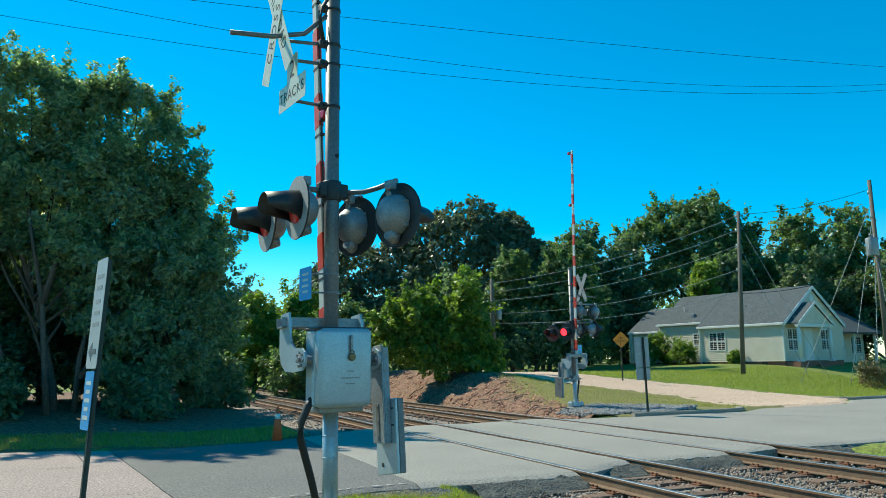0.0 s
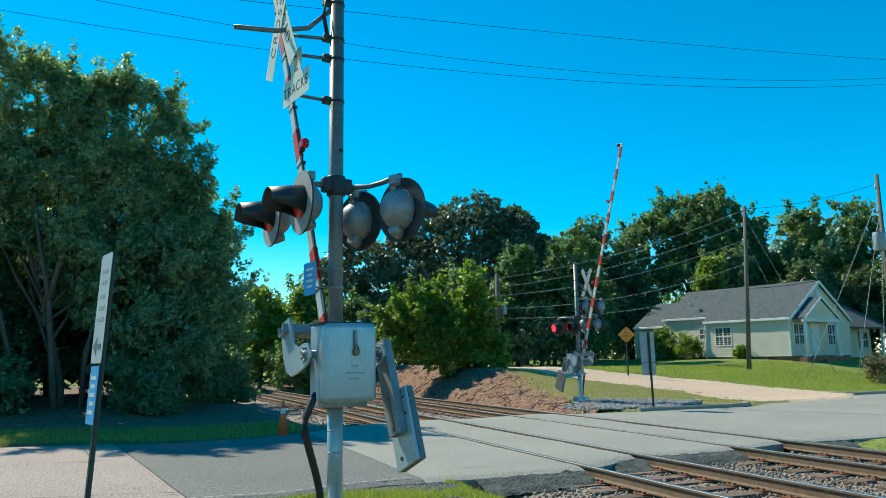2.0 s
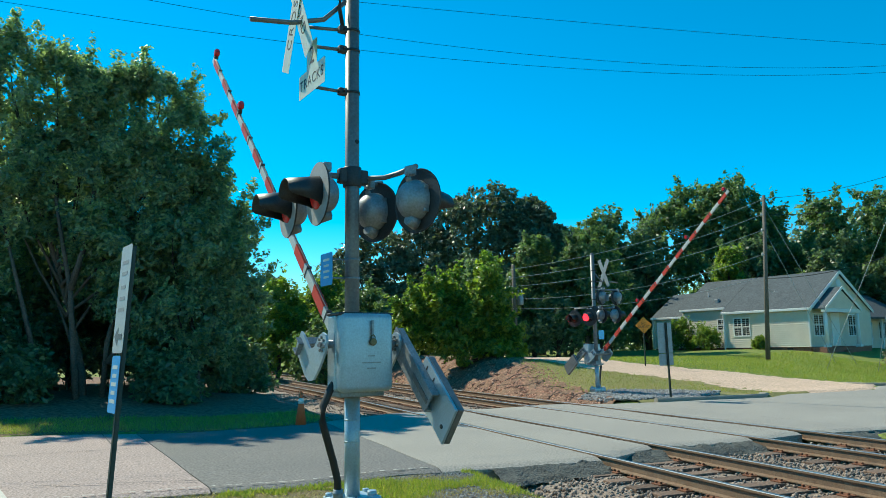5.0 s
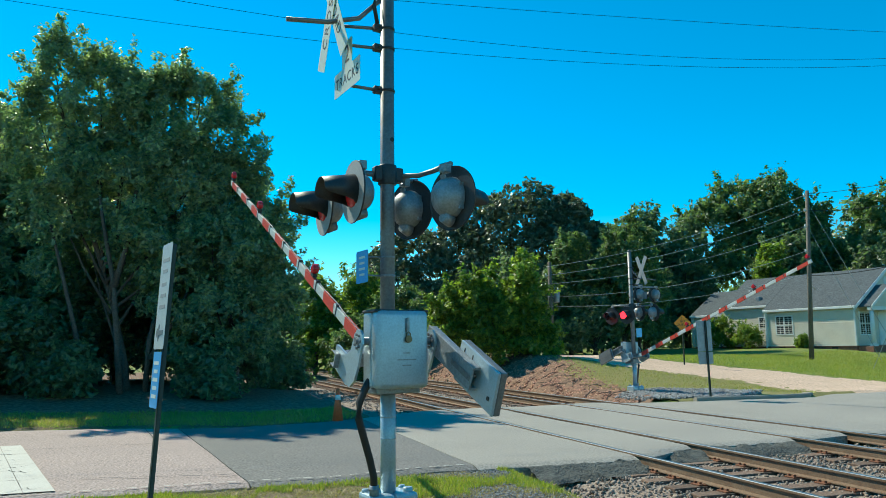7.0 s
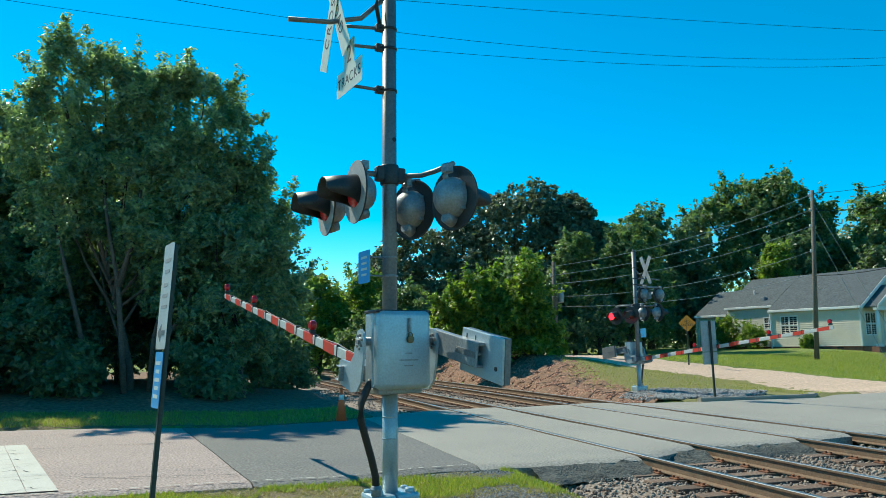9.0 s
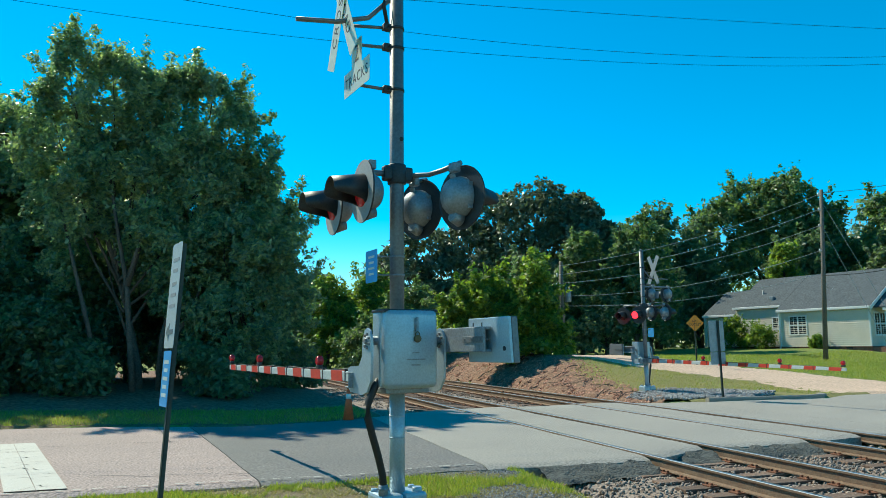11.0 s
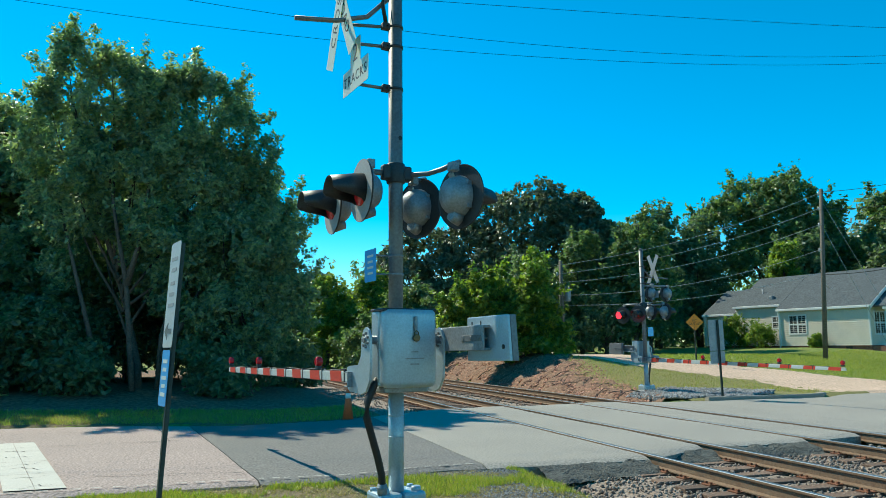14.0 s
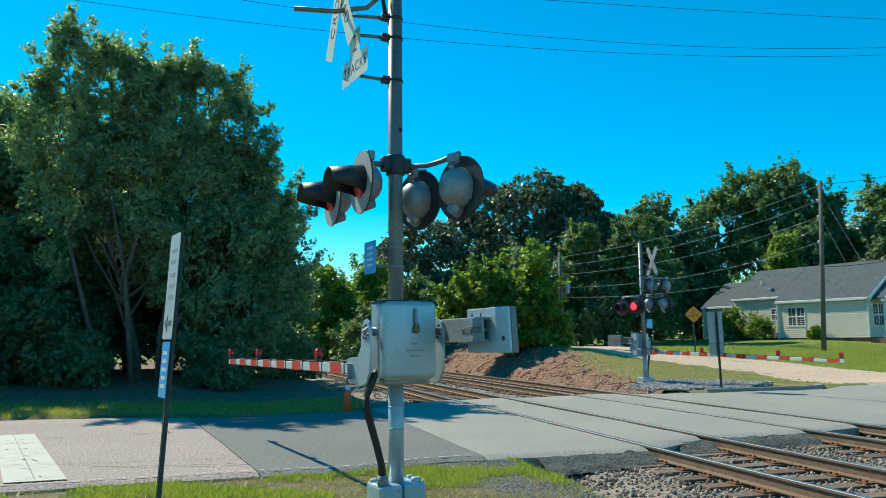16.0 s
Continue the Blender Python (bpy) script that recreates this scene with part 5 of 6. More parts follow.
def gravel_bits():
    rng = np.random.default_rng(12)
    spots = []
    while len(spots) < 4800:
        x, y = rng.uniform(12.9, 18.6), rng.uniform(18.7, 22.6)
        if math.hypot((x - 15.2) / 2.6, (y - 20.7) / 1.7) + 0.3 * noise.noise((x, y, 4)) < 1 and y > far_edge(x) + 0.25:
            spots.append((x, y, ground_z(x, y) + 0.06 + rng.uniform(0, 0.03)))
    stones("mast_gravel", spots, (0.025, 0.06), M["grey_stone"], "heap of grey crushed stone round the mast", 21, True)
    near = []
    while len(near) < 11000:
        x, y = rng.uniform(1.8, 5.4), rng.uniform(6.2, 9.7)
        if y < near_edge(x) - 0.03 and x + 0.5 * noise.noise((x * 1.5, y * 1.5, 6)) > 2.9 + 0.25 * (8 - y):
            near.append((x, y, ground_z(x, y) + 0.022))
    stones("verge_gravel", near, (0.006, 0.018), M["grey_stone"], "scattered grey gravel on the verge beside the track", 22, True)
    bank = []
    while len(bank) < 9000:
        y = rng.uniform(20, 42)
        x = rng.uniform(12.6, soil_edge(y) + 0.6 + 0.5 * rng.uniform(-1, 1)) + (bend(y) if y > 36 else 0)
        bank.append((x, y, ground_z(x, y) + 0.03))
    stones("bank_rubble", bank, (0.03, 0.085), M["rubble"], "loose red and brown rubble on the clay bank", 23, True)


M["rubble"] = material("rubble", (0.34, 0.14, 0.085), 0.92, vary=0.35, scale=5, fine=40, bump=0.5, second=(0.3, 0.2, 0.15), amount=0.9, island=0.5)
gravel_bits()


def fallen_branches():
    rng = random.Random(31)
    for k in range(26):
        y = rng.uniform(21.5, 35)
        x = rng.uniform(13.0, soil_edge(y) + 0.2)
        a, n = rng.uniform(0, math.tau), rng.uniform(0.4, 1.3)
        pts = []
        for q in range(5):
            px, py = x + math.cos(a) * n * (q / 4 - 0.5) + rng.uniform(-0.05, 0.05), y + math.sin(a) * n * (q / 4 - 0.5) + rng.uniform(-0.05, 0.05)
            pts.append((px, py, ground_z(px, py) + 0.11 + 0.05 * math.sin(q * 1.3 + k)))
        tagged(part("fallen_branch", tube_bm(pts, rng.uniform(0.012, 0.028), 6, r_end=0.006), M["bark"]), "dead branch lying on the red clay bank", "branch", "fallen branches")


fallen_branches()


# ---- kerbs, edge line, cracks ----
def kerb(points, label):
    bm = bmesh.new()
    prof = [(-0.09, -0.2), (0.09, -0.2), (0.09, 0.075), (0.06, 0.1), (-0.06, 0.1), (-0.09, 0.07)]
    rings = []
    for i, (x, y) in enumerate(points):
        d = Vector(points[min(i + 1, len(points) - 1)]) - Vector(points[max(i - 1, 0)])
        nrm = Vector((-d.y, d.x)).normalized()
        rings.append([bm.verts.new((x + nrm.x * o, y + nrm.y * o, z + 0.01 * noise.noise((x, y, z)))) for o, z in prof])
    for lo, hi in zip(rings, rings[1:]):
        for k in range(6):
            bm.faces.new((lo[k], lo[(k + 1) % 6], hi[(k + 1) % 6], hi[k]))
    bm.faces.new(rings[0])
    bm.faces.new(rings[-1])
    bmesh.ops.recalc_face_normals(bm, faces=bm.faces)
    return tagged(part("kerb", bm, M["concrete"]), label, "kerb", kind="structure")


kerb([(13.9 + 0.5 * i, 18.60 - 0.02 * i) for i in range(8)] + [(18.0, 18.55), (18.35, 18.8), (18.5, 19.15)], "weathered concrete kerb at the corner of the drive")
kerb([(25.7, 22.0), (25.85, 21.3), (26.4, 20.98), (28, 20.9), (32, 20.75)], "weathered concrete kerb beside the lawn")


def edge_line():
    rng = random.Random(3)
    x, bm = -6.0, bmesh.new()
    while x < 3.55:
        w = rng.uniform(0.05, 0.16)
        ys = [near_edge(v) + 0.16 + 0.02 * noise.noise((v * 3, 0, 0)) for v in (x, x + w)]
        bm.faces.new([bm.verts.new(p) for p in ((x, ys[0] - 0.012, 0.016), (x + w, ys[1] - 0.012, 0.016), (x + w, ys[1] + 0.014, 0.016), (x, ys[0] + 0.014, 0.016))])
        x += w + rng.uniform(0.03, 0.12)
    tagged(part("edge_line", bm, M["white_line"]), "worn broken white line along the road edge", "road marking", kind="structure")


edge_line()


def crack(points, w, z=0.0165):
    bm = bmesh.new()
    rng = random.Random(len(points))
    prev = None
    for x, y in points:
        k = w * rng.uniform(0.5, 1.3)
        now = (bm.verts.new((x - k, y - k, z)), bm.verts.new((x + k, y + k, z)))
        if prev:
            bm.faces.new((prev[0], prev[1], now[1], now[0]))
        prev = now
    tagged(part("road_crack", bm, M["crack"]), "dark branching crack in the old asphalt", "crack", kind="structure")


crack([(-1.5 + 0.22 * i, 10.9 - 0.06 * i + 0.12 * noise.noise((i * 0.7, 0, 1))) for i in range(11)], 0.007)
crack([(-6.0 + 0.35 * i, 14.4 + 0.1 * noise.noise((i * 0.5, 0, 4))) for i in range(17)], 0.008)
crack([(-8.0 + 0.4 * i, 16.6 + 0.12 * noise.noise((i * 0.5, 0, 9))) for i in range(19)], 0.009)
crack([(-1.1 + 0.05 * i, 17.4 - 0.35 * i + 0.1 * noise.noise((i * 0.8, 3, 4))) for i in range(10)], 0.006)

for q in range(7):
    crack([(-1.72 - 0.272 * (10.3 + 0.68 * q - 10.0) - 0.055 * i, 10.3 + 0.68 * q + 0.22 * noise.noise((i * 0.45, q * 3.1, 4)) + 0.03 * i * (q % 3 - 1)) for i in range(9)], 0.006, 0.0235)


def broken_edge():
    """Crumbled asphalt where the crossing's surface ends on the ballast, its shade put into a dark colour."""
    for x0, x1, y, seed in ((4.4, 6.2, 9.62, 1), (7.9, 9.8, 10.35, 2), (6.4, 7.7, 10.2, 3), (11.5, 13.4, 10.7, 4)):
        nx, ny = 26, 8
        rng = random.Random(seed)
        verts = []
        for j in range(ny):
            for i in range(nx):
                x = x0 + (x1 - x0) * i / (nx - 1)
                out = j / (ny - 1) * (0.5 + 0.2 * noise.noise((x * 1.5, seed, 0)))
                verts.append((x + rng.uniform(-0.02, 0.02), y + 0.12 - out + rng.uniform(-0.02, 0.02), -0.035 - 0.16 * (j / (ny - 1)) ** 1.3 + 0.05 * noise.noise((x * 5, j * 0.9, seed))))
        k = np.arange(nx * ny).reshape(ny, nx)
        f = np.stack([k[:-1, :-1], k[1:, :-1], k[1:, 1:], k[:-1, 1:]], -1).reshape(-1, 4)
        tagged(numpy_mesh("crumbled_edge", verts, f, M["shade_dark_asphalt"]), "crumbled asphalt at the crossing's edge, coloured dark for its shade", "road", kind="structure")


broken_edge()

# ---- house ----
M.update({
    "siding": material("siding", (0.74, 0.65, 0.53), 0.6, vary=0.08, scale=1.5, fine=30, bump=0.05, second=(0.60, 0.53, 0.43), amount=0.8),
    "shingle": material("shingle", (0.085, 0.10, 0.11), 0.92, vary=0.4, scale=1.5, fine=9, bump=0.6, second=(0.055, 0.065, 0.072), amount=0.9, distance=0.02),
    "trim_white": material("trim_white", (0.76, 0.76, 0.74), 0.5, vary=0.08, scale=2, fine=30, bump=0.03),
    "brick_base": material("brick_base", (0.28, 0.13, 0.09), 0.9, vary=0.3, scale=3, fine=16, bump=0.5),
    "glass": material("glass", (0.03, 0.04, 0.05), 0.05, vary=0.1, bump=0.0, spec=0.8),
    "pole_wood": material("pole_wood", (0.12, 0.095, 0.075), 0.9, vary=0.35, scale=2, fine=22, bump=0.6, second=(0.18, 0.155, 0.13), amount=0.7),
    "wire": material("wire", (0.03, 0.03, 0.032), 0.6, vary=0.1, bump=0.0),
    "wire_pale": material("wire_pale", (0.35, 0.35, 0.34), 0.5, vary=0.1, bump=0.0),
    "porcelain": material("porcelain", (0.5, 0.5, 0.48), 0.35, vary=0.1),
})


def lap_wall(parent, m, length, height, step=0.13, gable=0.0):
    """A wall of overlapping boards, its face to -y, from x = 0 to length; gable: the rise of a pointed top."""
    bm = bmesh.new()
    n = int(math.ceil((height + gable) / step))
    above = None

    def span(z):
        k = max(z - height, 0) / gable if gable else 0
        return length / 2 * k, length - length / 2 * k
    for i in range(n):
        z0, z1 = i * step, min((i + 1) * step, height + gable)
        (a0, b0), (a1, b1) = span(z0), span(z1)
        lo, hi = [bm.verts.new((x, -0.036, z0)) for x in (a0, b0)], [bm.verts.new((x, -0.004, z1)) for x in (a1, b1)]
        bm.faces.new((lo[0], lo[1], hi[1], hi[0]))
        if above:
            bm.faces.new((above[0], above[1], lo[1], lo[0]))
        above = hi
    pts = [(0, 0), (length, 0), (length, height)] + ([(length / 2, height + gable)] if gable else []) + [(0, height)]
    back, face = [bm.verts.new((x, 0.15, z)) for x, z in pts], [bm.verts.new((x, 0.001, z)) for x, z in pts]
    bm.faces.new(back[::-1])
    bm.faces.new(face)
    for i in range(len(pts)):
        j = (i + 1) % len(pts)
        bm.faces.new((face[i], back[i], back[j], face[j]))
    ob = part("wall", bm, M["siding"], parent, "cream lap siding wall")
    ob.matrix_basis = m
    return ob


def house_window(wall, x, z, w, h, pair=False):
    """A white sash window in a wall's own space: frame, sill and panes."""
    for k in range(2 if pair else 1):
        x0 = x + k * (w + 0.1)
        bm = bmesh.new()
        for a, b, c, d in ((-0.08, w + 0.08, h, h + 0.09), (-0.08, w + 0.08, -0.09, 0), (-0.08, 0, 0, h), (w, w + 0.08, 0, h), (0, w, h / 2 - 0.03, h / 2 + 0.03)):
            box_bm(x0 + a, x0 + b, -0.055, 0.0, z + c, z + d, 0.006, bm)
        box_bm(x0 + w / 2 - 0.012, x0 + w / 2 + 0.012, -0.04, -0.028, z, z + h, 0, bm)
        fr = part("window_frame", bm, M["trim_white"], wall, "white window frame with thin bars")
        for q in range(2):
            part("pane", box_bm(x0, x0 + w, -0.03, -0.022, z + q * h / 2 + 0.002, z + (q + 1) * h / 2 - 0.002), M["glass"], fr)


def roof_bm(x0, x1, y0, y1, ze, zr, over=0.35, thick=0.14, axis_y=True):
    """Two slopes with a ridge along y (or x), overhanging on all sides."""
    bm = bmesh.new()
    if not axis_y:
        x0, x1, y0, y1 = y0, y1, x0, x1
    mid = (x0 + x1) / 2
    drop = (zr - ze) / (mid - x0) * over
    rows = [(x0 - over, ze - drop), (mid, zr), (x1 + over, ze - drop)]
    for (xa, za), (xb, zb) in zip(rows, rows[1:]):
        top = [(xa, y0 - over, za), (xb, y0 - over, zb), (xb, y1 + over, zb), (xa, y1 + over, za)]
        lo = [bm.verts.new((x, y, z) if axis_y else (y, x, z)) for x, y, z in top]
        hi = [bm.verts.new((x, y, z + thick) if axis_y else (y, x, z + thick)) for x, y, z in top]
        bm.faces.new(lo)
        bm.faces.new(hi)
        for i in range(4):
            j = (i + 1) % 4
            bm.faces.new((lo[i], lo[j], hi[j], hi[i]))
    bmesh.ops.recalc_face_normals(bm, faces=bm.faces)
    return bm


def house():
    z0 = 1.2
    root = thing("house", pose(38.2, 35.1, z0, 0, 0, 13.3), "single-storey cream house with grey shingle roof and white porch", "house")
    base, we, wr = 0.26, 2.68, 5.15
    rise = 0.6 * (wr - we) / 3.85
    west = pose(0, 0, 0, 0, 0, -90)
    part("foundation", box_bm(0.03, 7.67, 0.03, 6.0, -0.8, base, 0.01), M["brick_base"], root, "low red brick foundation")
    part("foundation", box_bm(0.93, 6.57, 6.0, 12.9, -0.8, base - 0.002, 0.01), M["brick_base"], root)
    w1 = lap_wall(root, pose(0, 6.06, base) @ west, 6.06, we - base)
    house_window(w1, 0.75, 0.82, 0.52, 1.14, True)
    w2 = lap_wall(root, pose(0.6, 10.0, base) @ west, 3.94, we - base + rise - 0.02)
    house_window(w2, 3.0, 1.25, 0.62, 0.72)
    lap_wall(root, pose(0.9, 13.0, base) @ west, 3.0, we - base - 0.1)
    w3 = lap_wall(root, pose(0, 0, base), 7.7, we - base, gable=wr - we - 0.1)
    house_window(w3, 0.5, 0.72, 0.5, 1.3, True)
    house_window(w3, 4.7, 0.72, 0.52, 1.3, True)
    door = part("door", box_bm(2.55, 3.5, -0.07, 0.0, base + 0.05, base + 2.15, 0.01), M["trim_white"], root, "white panelled front door")
    for zz in (0.3, 1.2):
        part("door_panel", box_bm(2.68, 3.37, -0.082, -0.068, base + zz, base + zz + 0.75, 0.01), M["trim_white"], door)
    lap_wall(root, pose(7.7, 0, base) @ pose(0, 0, 0, 0, 0, 90), 12.4, we - base)
    lap_wall(root, pose(7.5, 13.0, base) @ pose(0, 0, 0, 0, 0, 180), 6.8, we - base)
    part("roof", roof_bm(0, 7.7, 0.0, 6.06, we, wr, 0.16), M["shingle"], root, "dark grey shingle roof")
    part("roof", roof_bm(0.6, 7.1, 6.4, 10.0, we + rise, wr, 0.16), M["shingle"], root, "dark grey shingle roof")
    part("roof", roof_bm(0.9, 6.6, 10.4, 13.0, we - 0.1, wr - 0.75, 0.16), M["shingle"], root, "lower dark grey shingle roof")
    for x, y, a, b, z in ((-0.17, 0, -0.16, 6.2, we - 0.11), (0.43, 0, 6.28, 10.15, we + rise - 0.12), (0.73, 0, 10.25, 13.15, we - 0.2)):
        part("gutter", box_bm(x - 0.06, x + 0.04, a, b, z - 0.02, z + 0.14, 0.02), M["trim_white"], root, "white gutter")
    for sx in (-1, 1):
        bm = bmesh.new()
        x0, x1 = (3.85 - 4.02, 3.85) if sx < 0 else (3.85, 3.85 + 4.02)
        za, zb = (we - 0.11, wr) if sx < 0 else (wr, we - 0.11)
        vs = [bm.verts.new(v) for v in ((x0, -0.20, za - 0.12), (x1, -0.20, zb - 0.12), (x1, -0.20, zb + 0.12), (x0, -0.20, za + 0.12), (x0, -0.165, za - 0.12), (x1, -0.165, zb - 0.12), (x1, -0.165, zb + 0.12), (x0, -0.165, za + 0.12))]
        for f in ((0, 1, 2, 3), (7, 6, 5, 4), (0, 4, 5, 1), (3, 2, 6, 7), (0, 3, 7, 4), (1, 5, 6, 2)):
            bm.faces.new([vs[i] for i in f])
        bmesh.ops.recalc_face_normals(bm, faces=bm.faces)
        part("rake_board", bm, M["trim_white"], root, "white sloping gable board")
    part("gable_vent", rod_bm((3.85, -0.05, wr - 0.75), (3.85, -0.01, wr - 0.75), 0.26, sides=20), M["trim_white"], root)
    for x, y in ((-0.03, -0.03), (-0.03, 6.0), (7.65, -0.03)):
        part("corner_board", box_bm(x, x + 0.1, y, y + 0.1, base, we, 0.004), M["trim_white"], root)
    part("downspout", box_bm(-0.12, -0.03, 6.05, 6.13, 0.1, we - 0.1, 0.015), M["trim_white"], root)
    # porch
    part("porch_floor", box_bm(0.1, 5.6, -0.95, 0.0, -0.6, base - 0.05, 0.02), M["brick_base"], root, "brick porch floor")
    part("porch_step", box_bm(2.0, 3.3, -1.35, -0.95, -0.6, 0.03, 0.02), M["brick_base"], root)
    for x in (0.55, 4.45):
        post = part("porch_post", rod_bm((x, -0.75, base + 0.1), (x, -0.75, we - 0.25), 0.13, 0.115, 16), M["trim_white"], root, "round white porch post")
        part("post_base", box_bm(x - 0.17, x + 0.17, -0.92, -0.58, base - 0.05, base + 0.11, 0.015), M["trim_white"], post)
    part("porch_beam", box_bm(0.3, 4.7, -0.86, -0.64, we - 0.27, we - 0.04, 0.01), M["trim_white"], root)
    part("porch_roof", roof_bm(0.4, 4.6, -0.8, 0.0, we - 0.02, we + 1.3, 0.12, 0.08), M["shingle"], root, "small gabled porch roof")
    lap_wall(root, pose(0.5, -0.82, we - 0.03), 4.0, 0.02, 0.17, 1.2)
    for x0, x1, za, zb in ((0.26, 2.5, we - 0.06, we + 1.34), (2.5, 4.74, we + 1.34, we - 0.06)):
        bm = plate_bm([(x0, za - 0.1), (x1, zb - 0.1), (x1, zb + 0.07), (x0, za + 0.07)], 0.035)
        part("rake_board", bm, M["trim_white"], root, "white sloping porch board").location = (0, -0.95, 0)
    # side addition with a carport
    part("addition_roof", roof_bm(7.9, 14.2, 0.6, 6.0, we - 0.35, we + 1.3, 0.35, 0.12, False), M["shingle"], root, "low shingle roof of the side wing")
    w4 = lap_wall(root, pose(9.0, 1.6, base - 0.2), 5.2, we - base - 0.2)
    house_window(w4, 0.6, 0.7, 0.7, 1.2, True)
    house_window(w4, 3.2, 0.7, 0.7, 1.2, True)
    for x in (8.3, 10.6, 13.9):
        part("carport_post", box_bm(x - 0.07, x + 0.07, 0.55, 0.69, -0.3, we - 0.4, 0.01), M["trim_white"], root, "white carport post")
    part("carport_beam", box_bm(7.9, 14.2, 0.5, 0.74, we - 0.5, we - 0.3, 0.01), M["trim_white"], root)
    part("roof_pipe", rod_bm((1.9, 8.6, 3.3), (1.9, 8.6, 4.35), 0.05, sides=12), M["silver_dull"], root)
    part("roof_vent", box_bm(1.0, 1.3, 7.2, 7.5, 3.2, 3.75, 0.03), M["silver_dull"], root)
    for y in (1.2, 3.0, 4.8):
        part("foundation_vent", box_bm(0.0, 0.029, y, y + 0.4, base - 0.24, base - 0.06, 0.004), M["black_ink"], root)


house()
for k, (x, y, h, w) in enumerate(((35.6, 44.2, 2.1, 2.3), (35.9, 41.9, 1.25, 2.4), (36.9, 38.0, 0.8, 0.8))):
    tree("shrub", x, y, heap_lobes(np.random.default_rng(300 + k), h, w, 0.0, 7), M["leaf_light"], "rounded green garden shrub against the house", 1100, 0.075, 300 + k, trunk_r=0.03, group="garden shrubs", category="shrub", reach=0.22, inner=0.4)


M["dead_leaf"] = leaf_material("dead_leaf", (0.13, 0.10, 0.05), (0.30, 0.22, 0.10), 0.2)
for k, (x, y, h, w) in enumerate(((32.0, 24.4, 0.9, 1.5), (33.3, 24.2, 0.7, 1.6), (34.8, 24.4, 0.9, 2.0))):
    tree("brush_heap", x, y, heap_lobes(np.random.default_rng(330 + k), h, w, 0.0, 6), M["dead_leaf"], "tangled heap of dry brush on the lawn", 420, 0.06, 330 + k, trunk_r=0.02, group="dry brush", category="brush", reach=0.3, shoots=0.5)


# ---- utility poles and wires ----
def utility_pole(x, y, top, label, arms, can=None, lean=(0, 0)):
    g = ground_z(x, y)
    root = thing("utility_pole", pose(x, y, g - 0.1, lean[0], lean[1], 0), label, "utility pole")
    part("pole", rod_bm((0, 0, 0), (0, 0, top - g + 0.1), 0.13, 0.095, 16), M["pole_wood"], root, "weathered round timber pole")
    for z in arms:
        bm = rod_bm((-0.1, -0.02, z - g + 0.1), (-0.26, -0.06, z - g + 0.1), 0.03, sides=8)
        rod_bm((-0.26, -0.06, z - g), (-0.26, -0.06, z - g + 0.2), 0.055, 0.04, 12, bm)
        part("insulator", bm, M["porcelain"], root)
    if can:
        dx, z, r, h = can
        bm = rod_bm((dx, -0.1, z - g), (dx, -0.1, z - g + h), r, sides=24, bevel=0.03)
        for q in (-0.1, 0.1):
            rod_bm((dx + q, -0.1, z - g + h), (dx + q, -0.1, z - g + h + 0.22), 0.045, 0.03, 10, bm)
        part("transformer", bm, M["silver_dull"], root, "grey cylindrical transformer")
        part("transformer_bracket", box_bm(min(0.1, dx), max(-0.1, dx), -0.13, -0.07, z - g + h * 0.3, z - g + h * 0.4), M["pole_steel"], root)


utility_pole(31.36, 31.8, 10.1, "tall weathered wooden utility pole on the lawn", (9.8, 8.95, 8.05, 6.66), lean=(0, 3.6))
utility_pole(35.6, 26.2, 10.9, "wooden utility pole with a grey transformer and guy wires", (10.2, 8.9), (-0.45, 6.9, 0.3, 0.95))
# Third pole is placed near and kept short to fit the camera's view.
utility_pole(17.2, 34.4, 6.0, "wooden utility pole with a grey transformer, short to fit the camera's view", (5.3, 4.8), (0.3, 4.0, 0.17, 0.55))


def wire(points, r, mat, label):
    return tagged(part("overhead_wire", tube_bm(points, r, 5), mat), label, "wire", "overhead wires")


def hang(a, b, sag, n=14):
    a, b = Vector(a), Vector(b)
    return [a.lerp(b, i / n) - Vector((0, 0, sag * 4 * (i / n) * (1 - i / n))) for i in range(n + 1)]


P1, P2, P3 = (31.72, 31.75), (17.0, 34.35), (35.25, 26.15)
for (za, zb, sag) in ((9.8, 5.75, 0.5), (8.95, 5.3, 0.5), (8.05, 4.85, 0.55), (6.66, 4.2, 0.6), (5.4, 3.7, 0.5)):
    wire(hang((P2[0], P2[1], zb), (P1[0] - 0.063 * (10 - za), P1[1], za), sag), 0.014, M["wire_pale"], "grey utility cable sagging between two poles")
for za, zb in ((9.9, 10.3), (8.95, 9.0)):
    wire(hang((P1[0] + 0.2, P1[1], za), (P3[0], P3[1], zb), 0.25), 0.013, M["wire"], "black overhead wire between two utility poles")
wire(hang((31.5, 31.6, 5.3), (35.3, 26.2, 6.3), 0.35), 0.02, M["wire"], "thick black cable between two utility poles")
wire(hang((31.5, 31.7, 5.2), (38.5, 38.0, 5.2), 0.3), 0.012, M["wire_pale"], "service cable running to the house roof")
for gx, gy, z in ((31.9, 25.6, 8.8), (32.8, 24.8, 8.0), (34.0, 24.4, 7.0), (30.4, 27.2, 9.6)):
    wire(hang((35.45, 26.15, z), (gx, gy, ground_z(gx, gy) - 0.05), 0.0, 4), 0.014, M["wire_pale"], "taut guy wire anchored in the lawn")
for gx, gy, z in ((34.6, 28.9, 9.3), (33.9, 29.6, 7.9)):
    wire(hang((31.36 + 0.063 * z, 31.75, z), (gx, gy, ground_z(gx, gy) - 0.05), 0.0, 4), 0.013, M["wire_pale"], "taut guy wire anchored in the lawn")


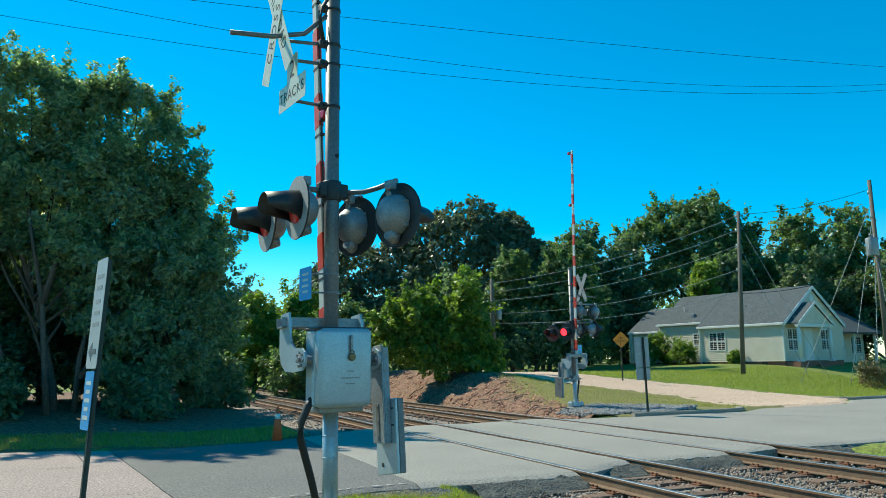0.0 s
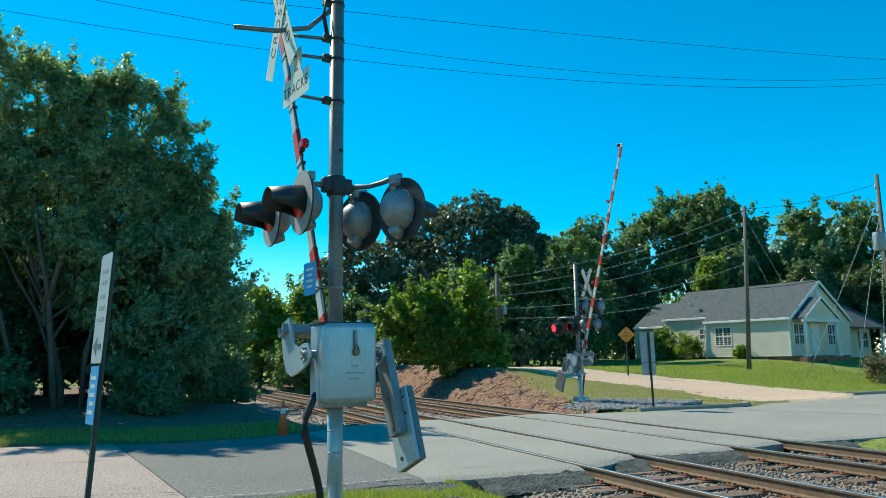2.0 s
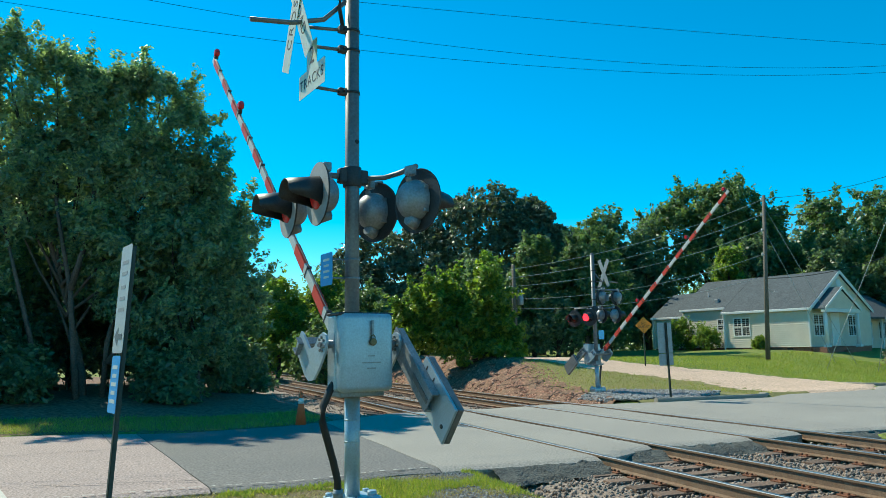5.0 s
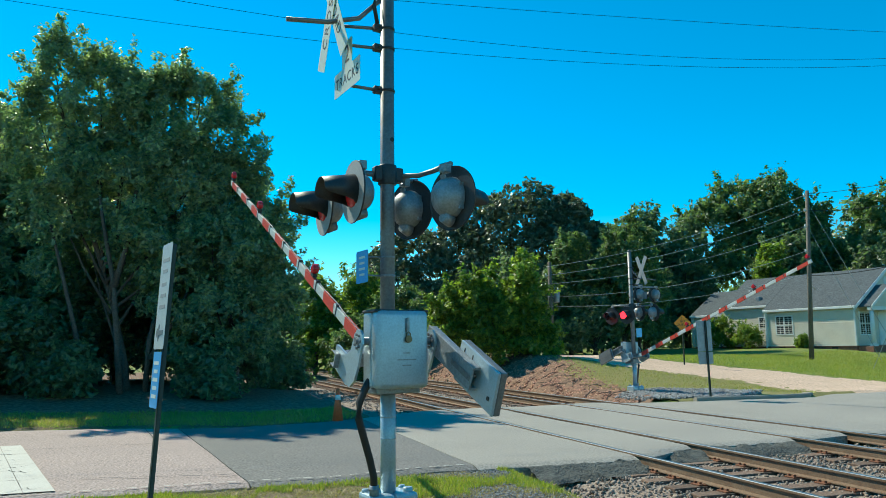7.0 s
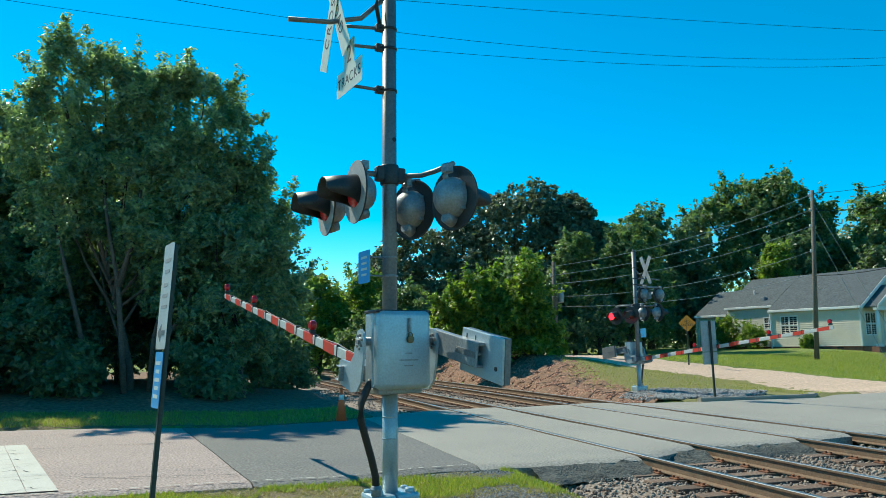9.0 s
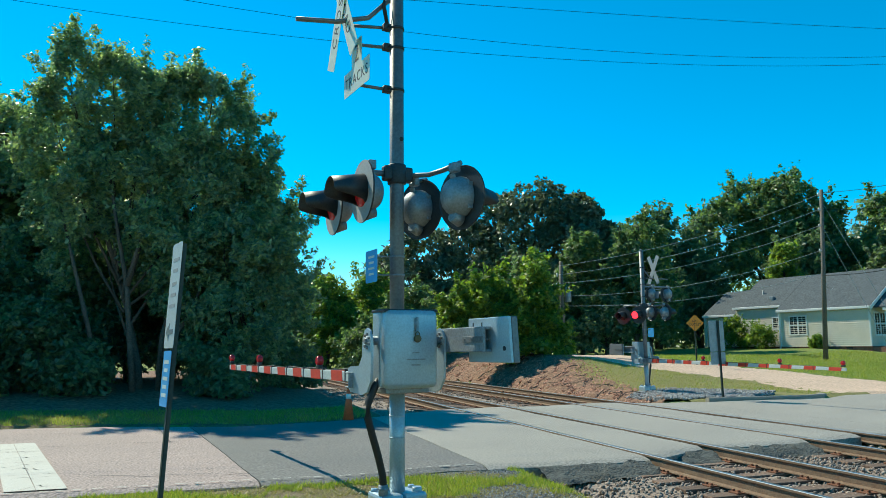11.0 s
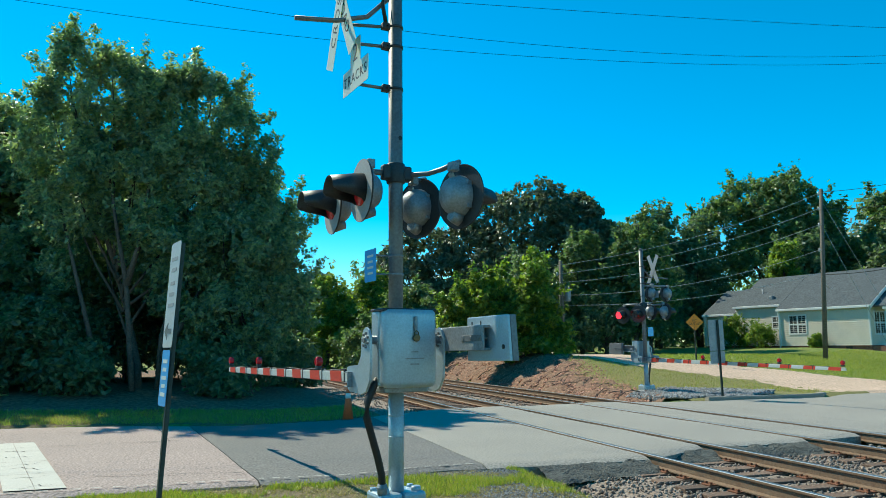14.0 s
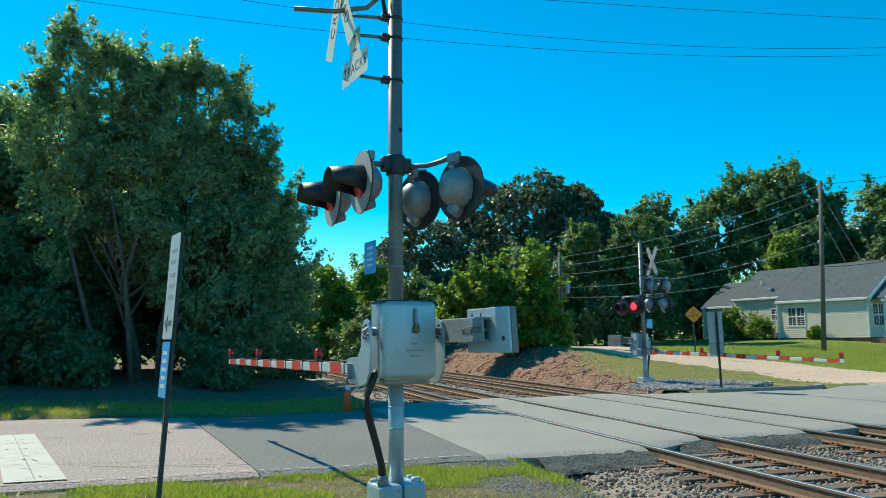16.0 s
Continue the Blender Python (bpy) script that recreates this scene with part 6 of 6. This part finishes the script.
def sky_wire(p, q, s, x0, x1):
    """A long span that hangs through three places."""
    pts = []
    for i in range(41):
        x = x0 + (x1 - x0) * i / 40
        l0 = (x - q[0]) * (x - s[0]) / ((p[0] - q[0]) * (p[0] - s[0]))
        l1 = (x - p[0]) * (x - s[0]) / ((q[0] - p[0]) * (q[0] - s[0]))
        l2 = (x - p[0]) * (x - q[0]) / ((s[0] - p[0]) * (s[0] - q[0]))
        pts.append((x, p[1] * l0 + q[1] * l1 + s[1] * l2, p[2] * l0 + q[2] * l1 + s[2] * l2))
    wire(pts, 0.0065, M["wire"], "thin dark overhead wire crossing above the road")


sky_wire((-3.62, 20.08, 10.44), (4.8, 18.57, 9.77), (20.8, 17.64, 10.7), -16, 38)
sky_wire((0.49, 18.79, 10.4), (4.79, 18.52, 10.2), (20.79, 17.61, 10.94), -16, 38)
sky_wire((2.0, 17.9, 10.65), (8.44, 17.3, 10.77), (20.77, 17.2, 11.71), -16, 38)


# ---- what moves ----
def arm_rows(base, keys):
    return [(t, base @ pose(0, 0, 0, a)) for t, a in keys]


def lamp_rows(disc, lit_spans):
    """The added disc shows its glowing face during the spans, its dark face between them, to imitate flashing."""
    at = Matrix.Translation(disc.location)
    rows, state = [], None
    t = 0.0
    changes = sorted({0.0, *[v for span in lit_spans for v in span if 0 < v < 16]})
    angle = 0 if lit_spans and lit_spans[0][0] <= 0 else 180
    rows.append((0.0, at @ pose(0, 0, 0, 0, 0, angle)))
    for c in changes[1:]:
        rows.append((c - 0.1, at @ pose(0, 0, 0, 0, 0, angle)))
        rows.append((c - 0.0334, at @ pose(0, 0, 0, 0, 0, angle + 60)))
        rows.append((c + 0.0334, at @ pose(0, 0, 0, 0, 0, angle + 120)))
        angle += 180
        rows.append((c + 0.1, at @ pose(0, 0, 0, 0, 0, angle)))
    rows.append((16.0, at @ pose(0, 0, 0, 0, 0, angle)))
    return rows


def motions():
    near = [(0.0, 85.5), (0.3, 85.0), (0.7, 82.5), (1.0, 79.5), (1.5, 74.5), (2.0, 70.0), (2.5, 65.5), (3.0, 61.0), (3.5, 56.6), (4.2, 50.3), (5.2, 41.4), (6.4, 31.2), (7.0, 26.0), (7.5, 21.6), (8.0, 17.5), (8.5, 13.7), (9.0, 10.0), (9.6, 6.2), (10.3, 2.4), (10.9, 0.2), (11.3, -0.5), (16.0, -0.5)]
    far = [(0.0, 88.0), (0.3, 87.4), (0.5, 85.5), (1.0, 80.3), (1.5, 75.7), (2.0, 71.0), (2.5, 65.6), (3.0, 60.2), (3.5, 55.3), (4.2, 47.6), (5.2, 36.5), (6.3, 25.5), (6.5, 23.8), (7.0, 20.0), (7.5, 16.4), (8.0, 13.2), (8.5, 10.0), (9.0, 6.8), (9.6, 3.4), (10.2, 0.8), (10.8, -0.8), (11.3, -1.2), (16.0, -1.2)]
    walk(MOVERS["near"], arm_rows(pose(0, -0.24, 1.77), near))
    walk(MOVERS["far"], arm_rows(pose(0, -0.24, 1.62), far))
    beats = [0.1, 0.7, 1.3, 2.0, 2.6, 3.2, 3.83, 4.45, 5.05, 5.67, 6.27, 6.9, 7.5, 8.1, 8.7, 9.32, 9.93, 10.55, 11.15, 11.8, 12.42, 13.05, 13.65, 14.25, 14.87, 15.47]
    first = [(a, b) for a, b in zip(beats[::2], beats[1::2])]
    second = [(-1.0, beats[0])] + [(a, b) for a, b in zip(beats[1::2], beats[2::2] + [17.0])]
    for name, spans in (("far_lamp_b", second), ("far_lamp_a", first)):
        walk(MOVERS[name], lamp_rows(MOVERS[name], spans))


motions()
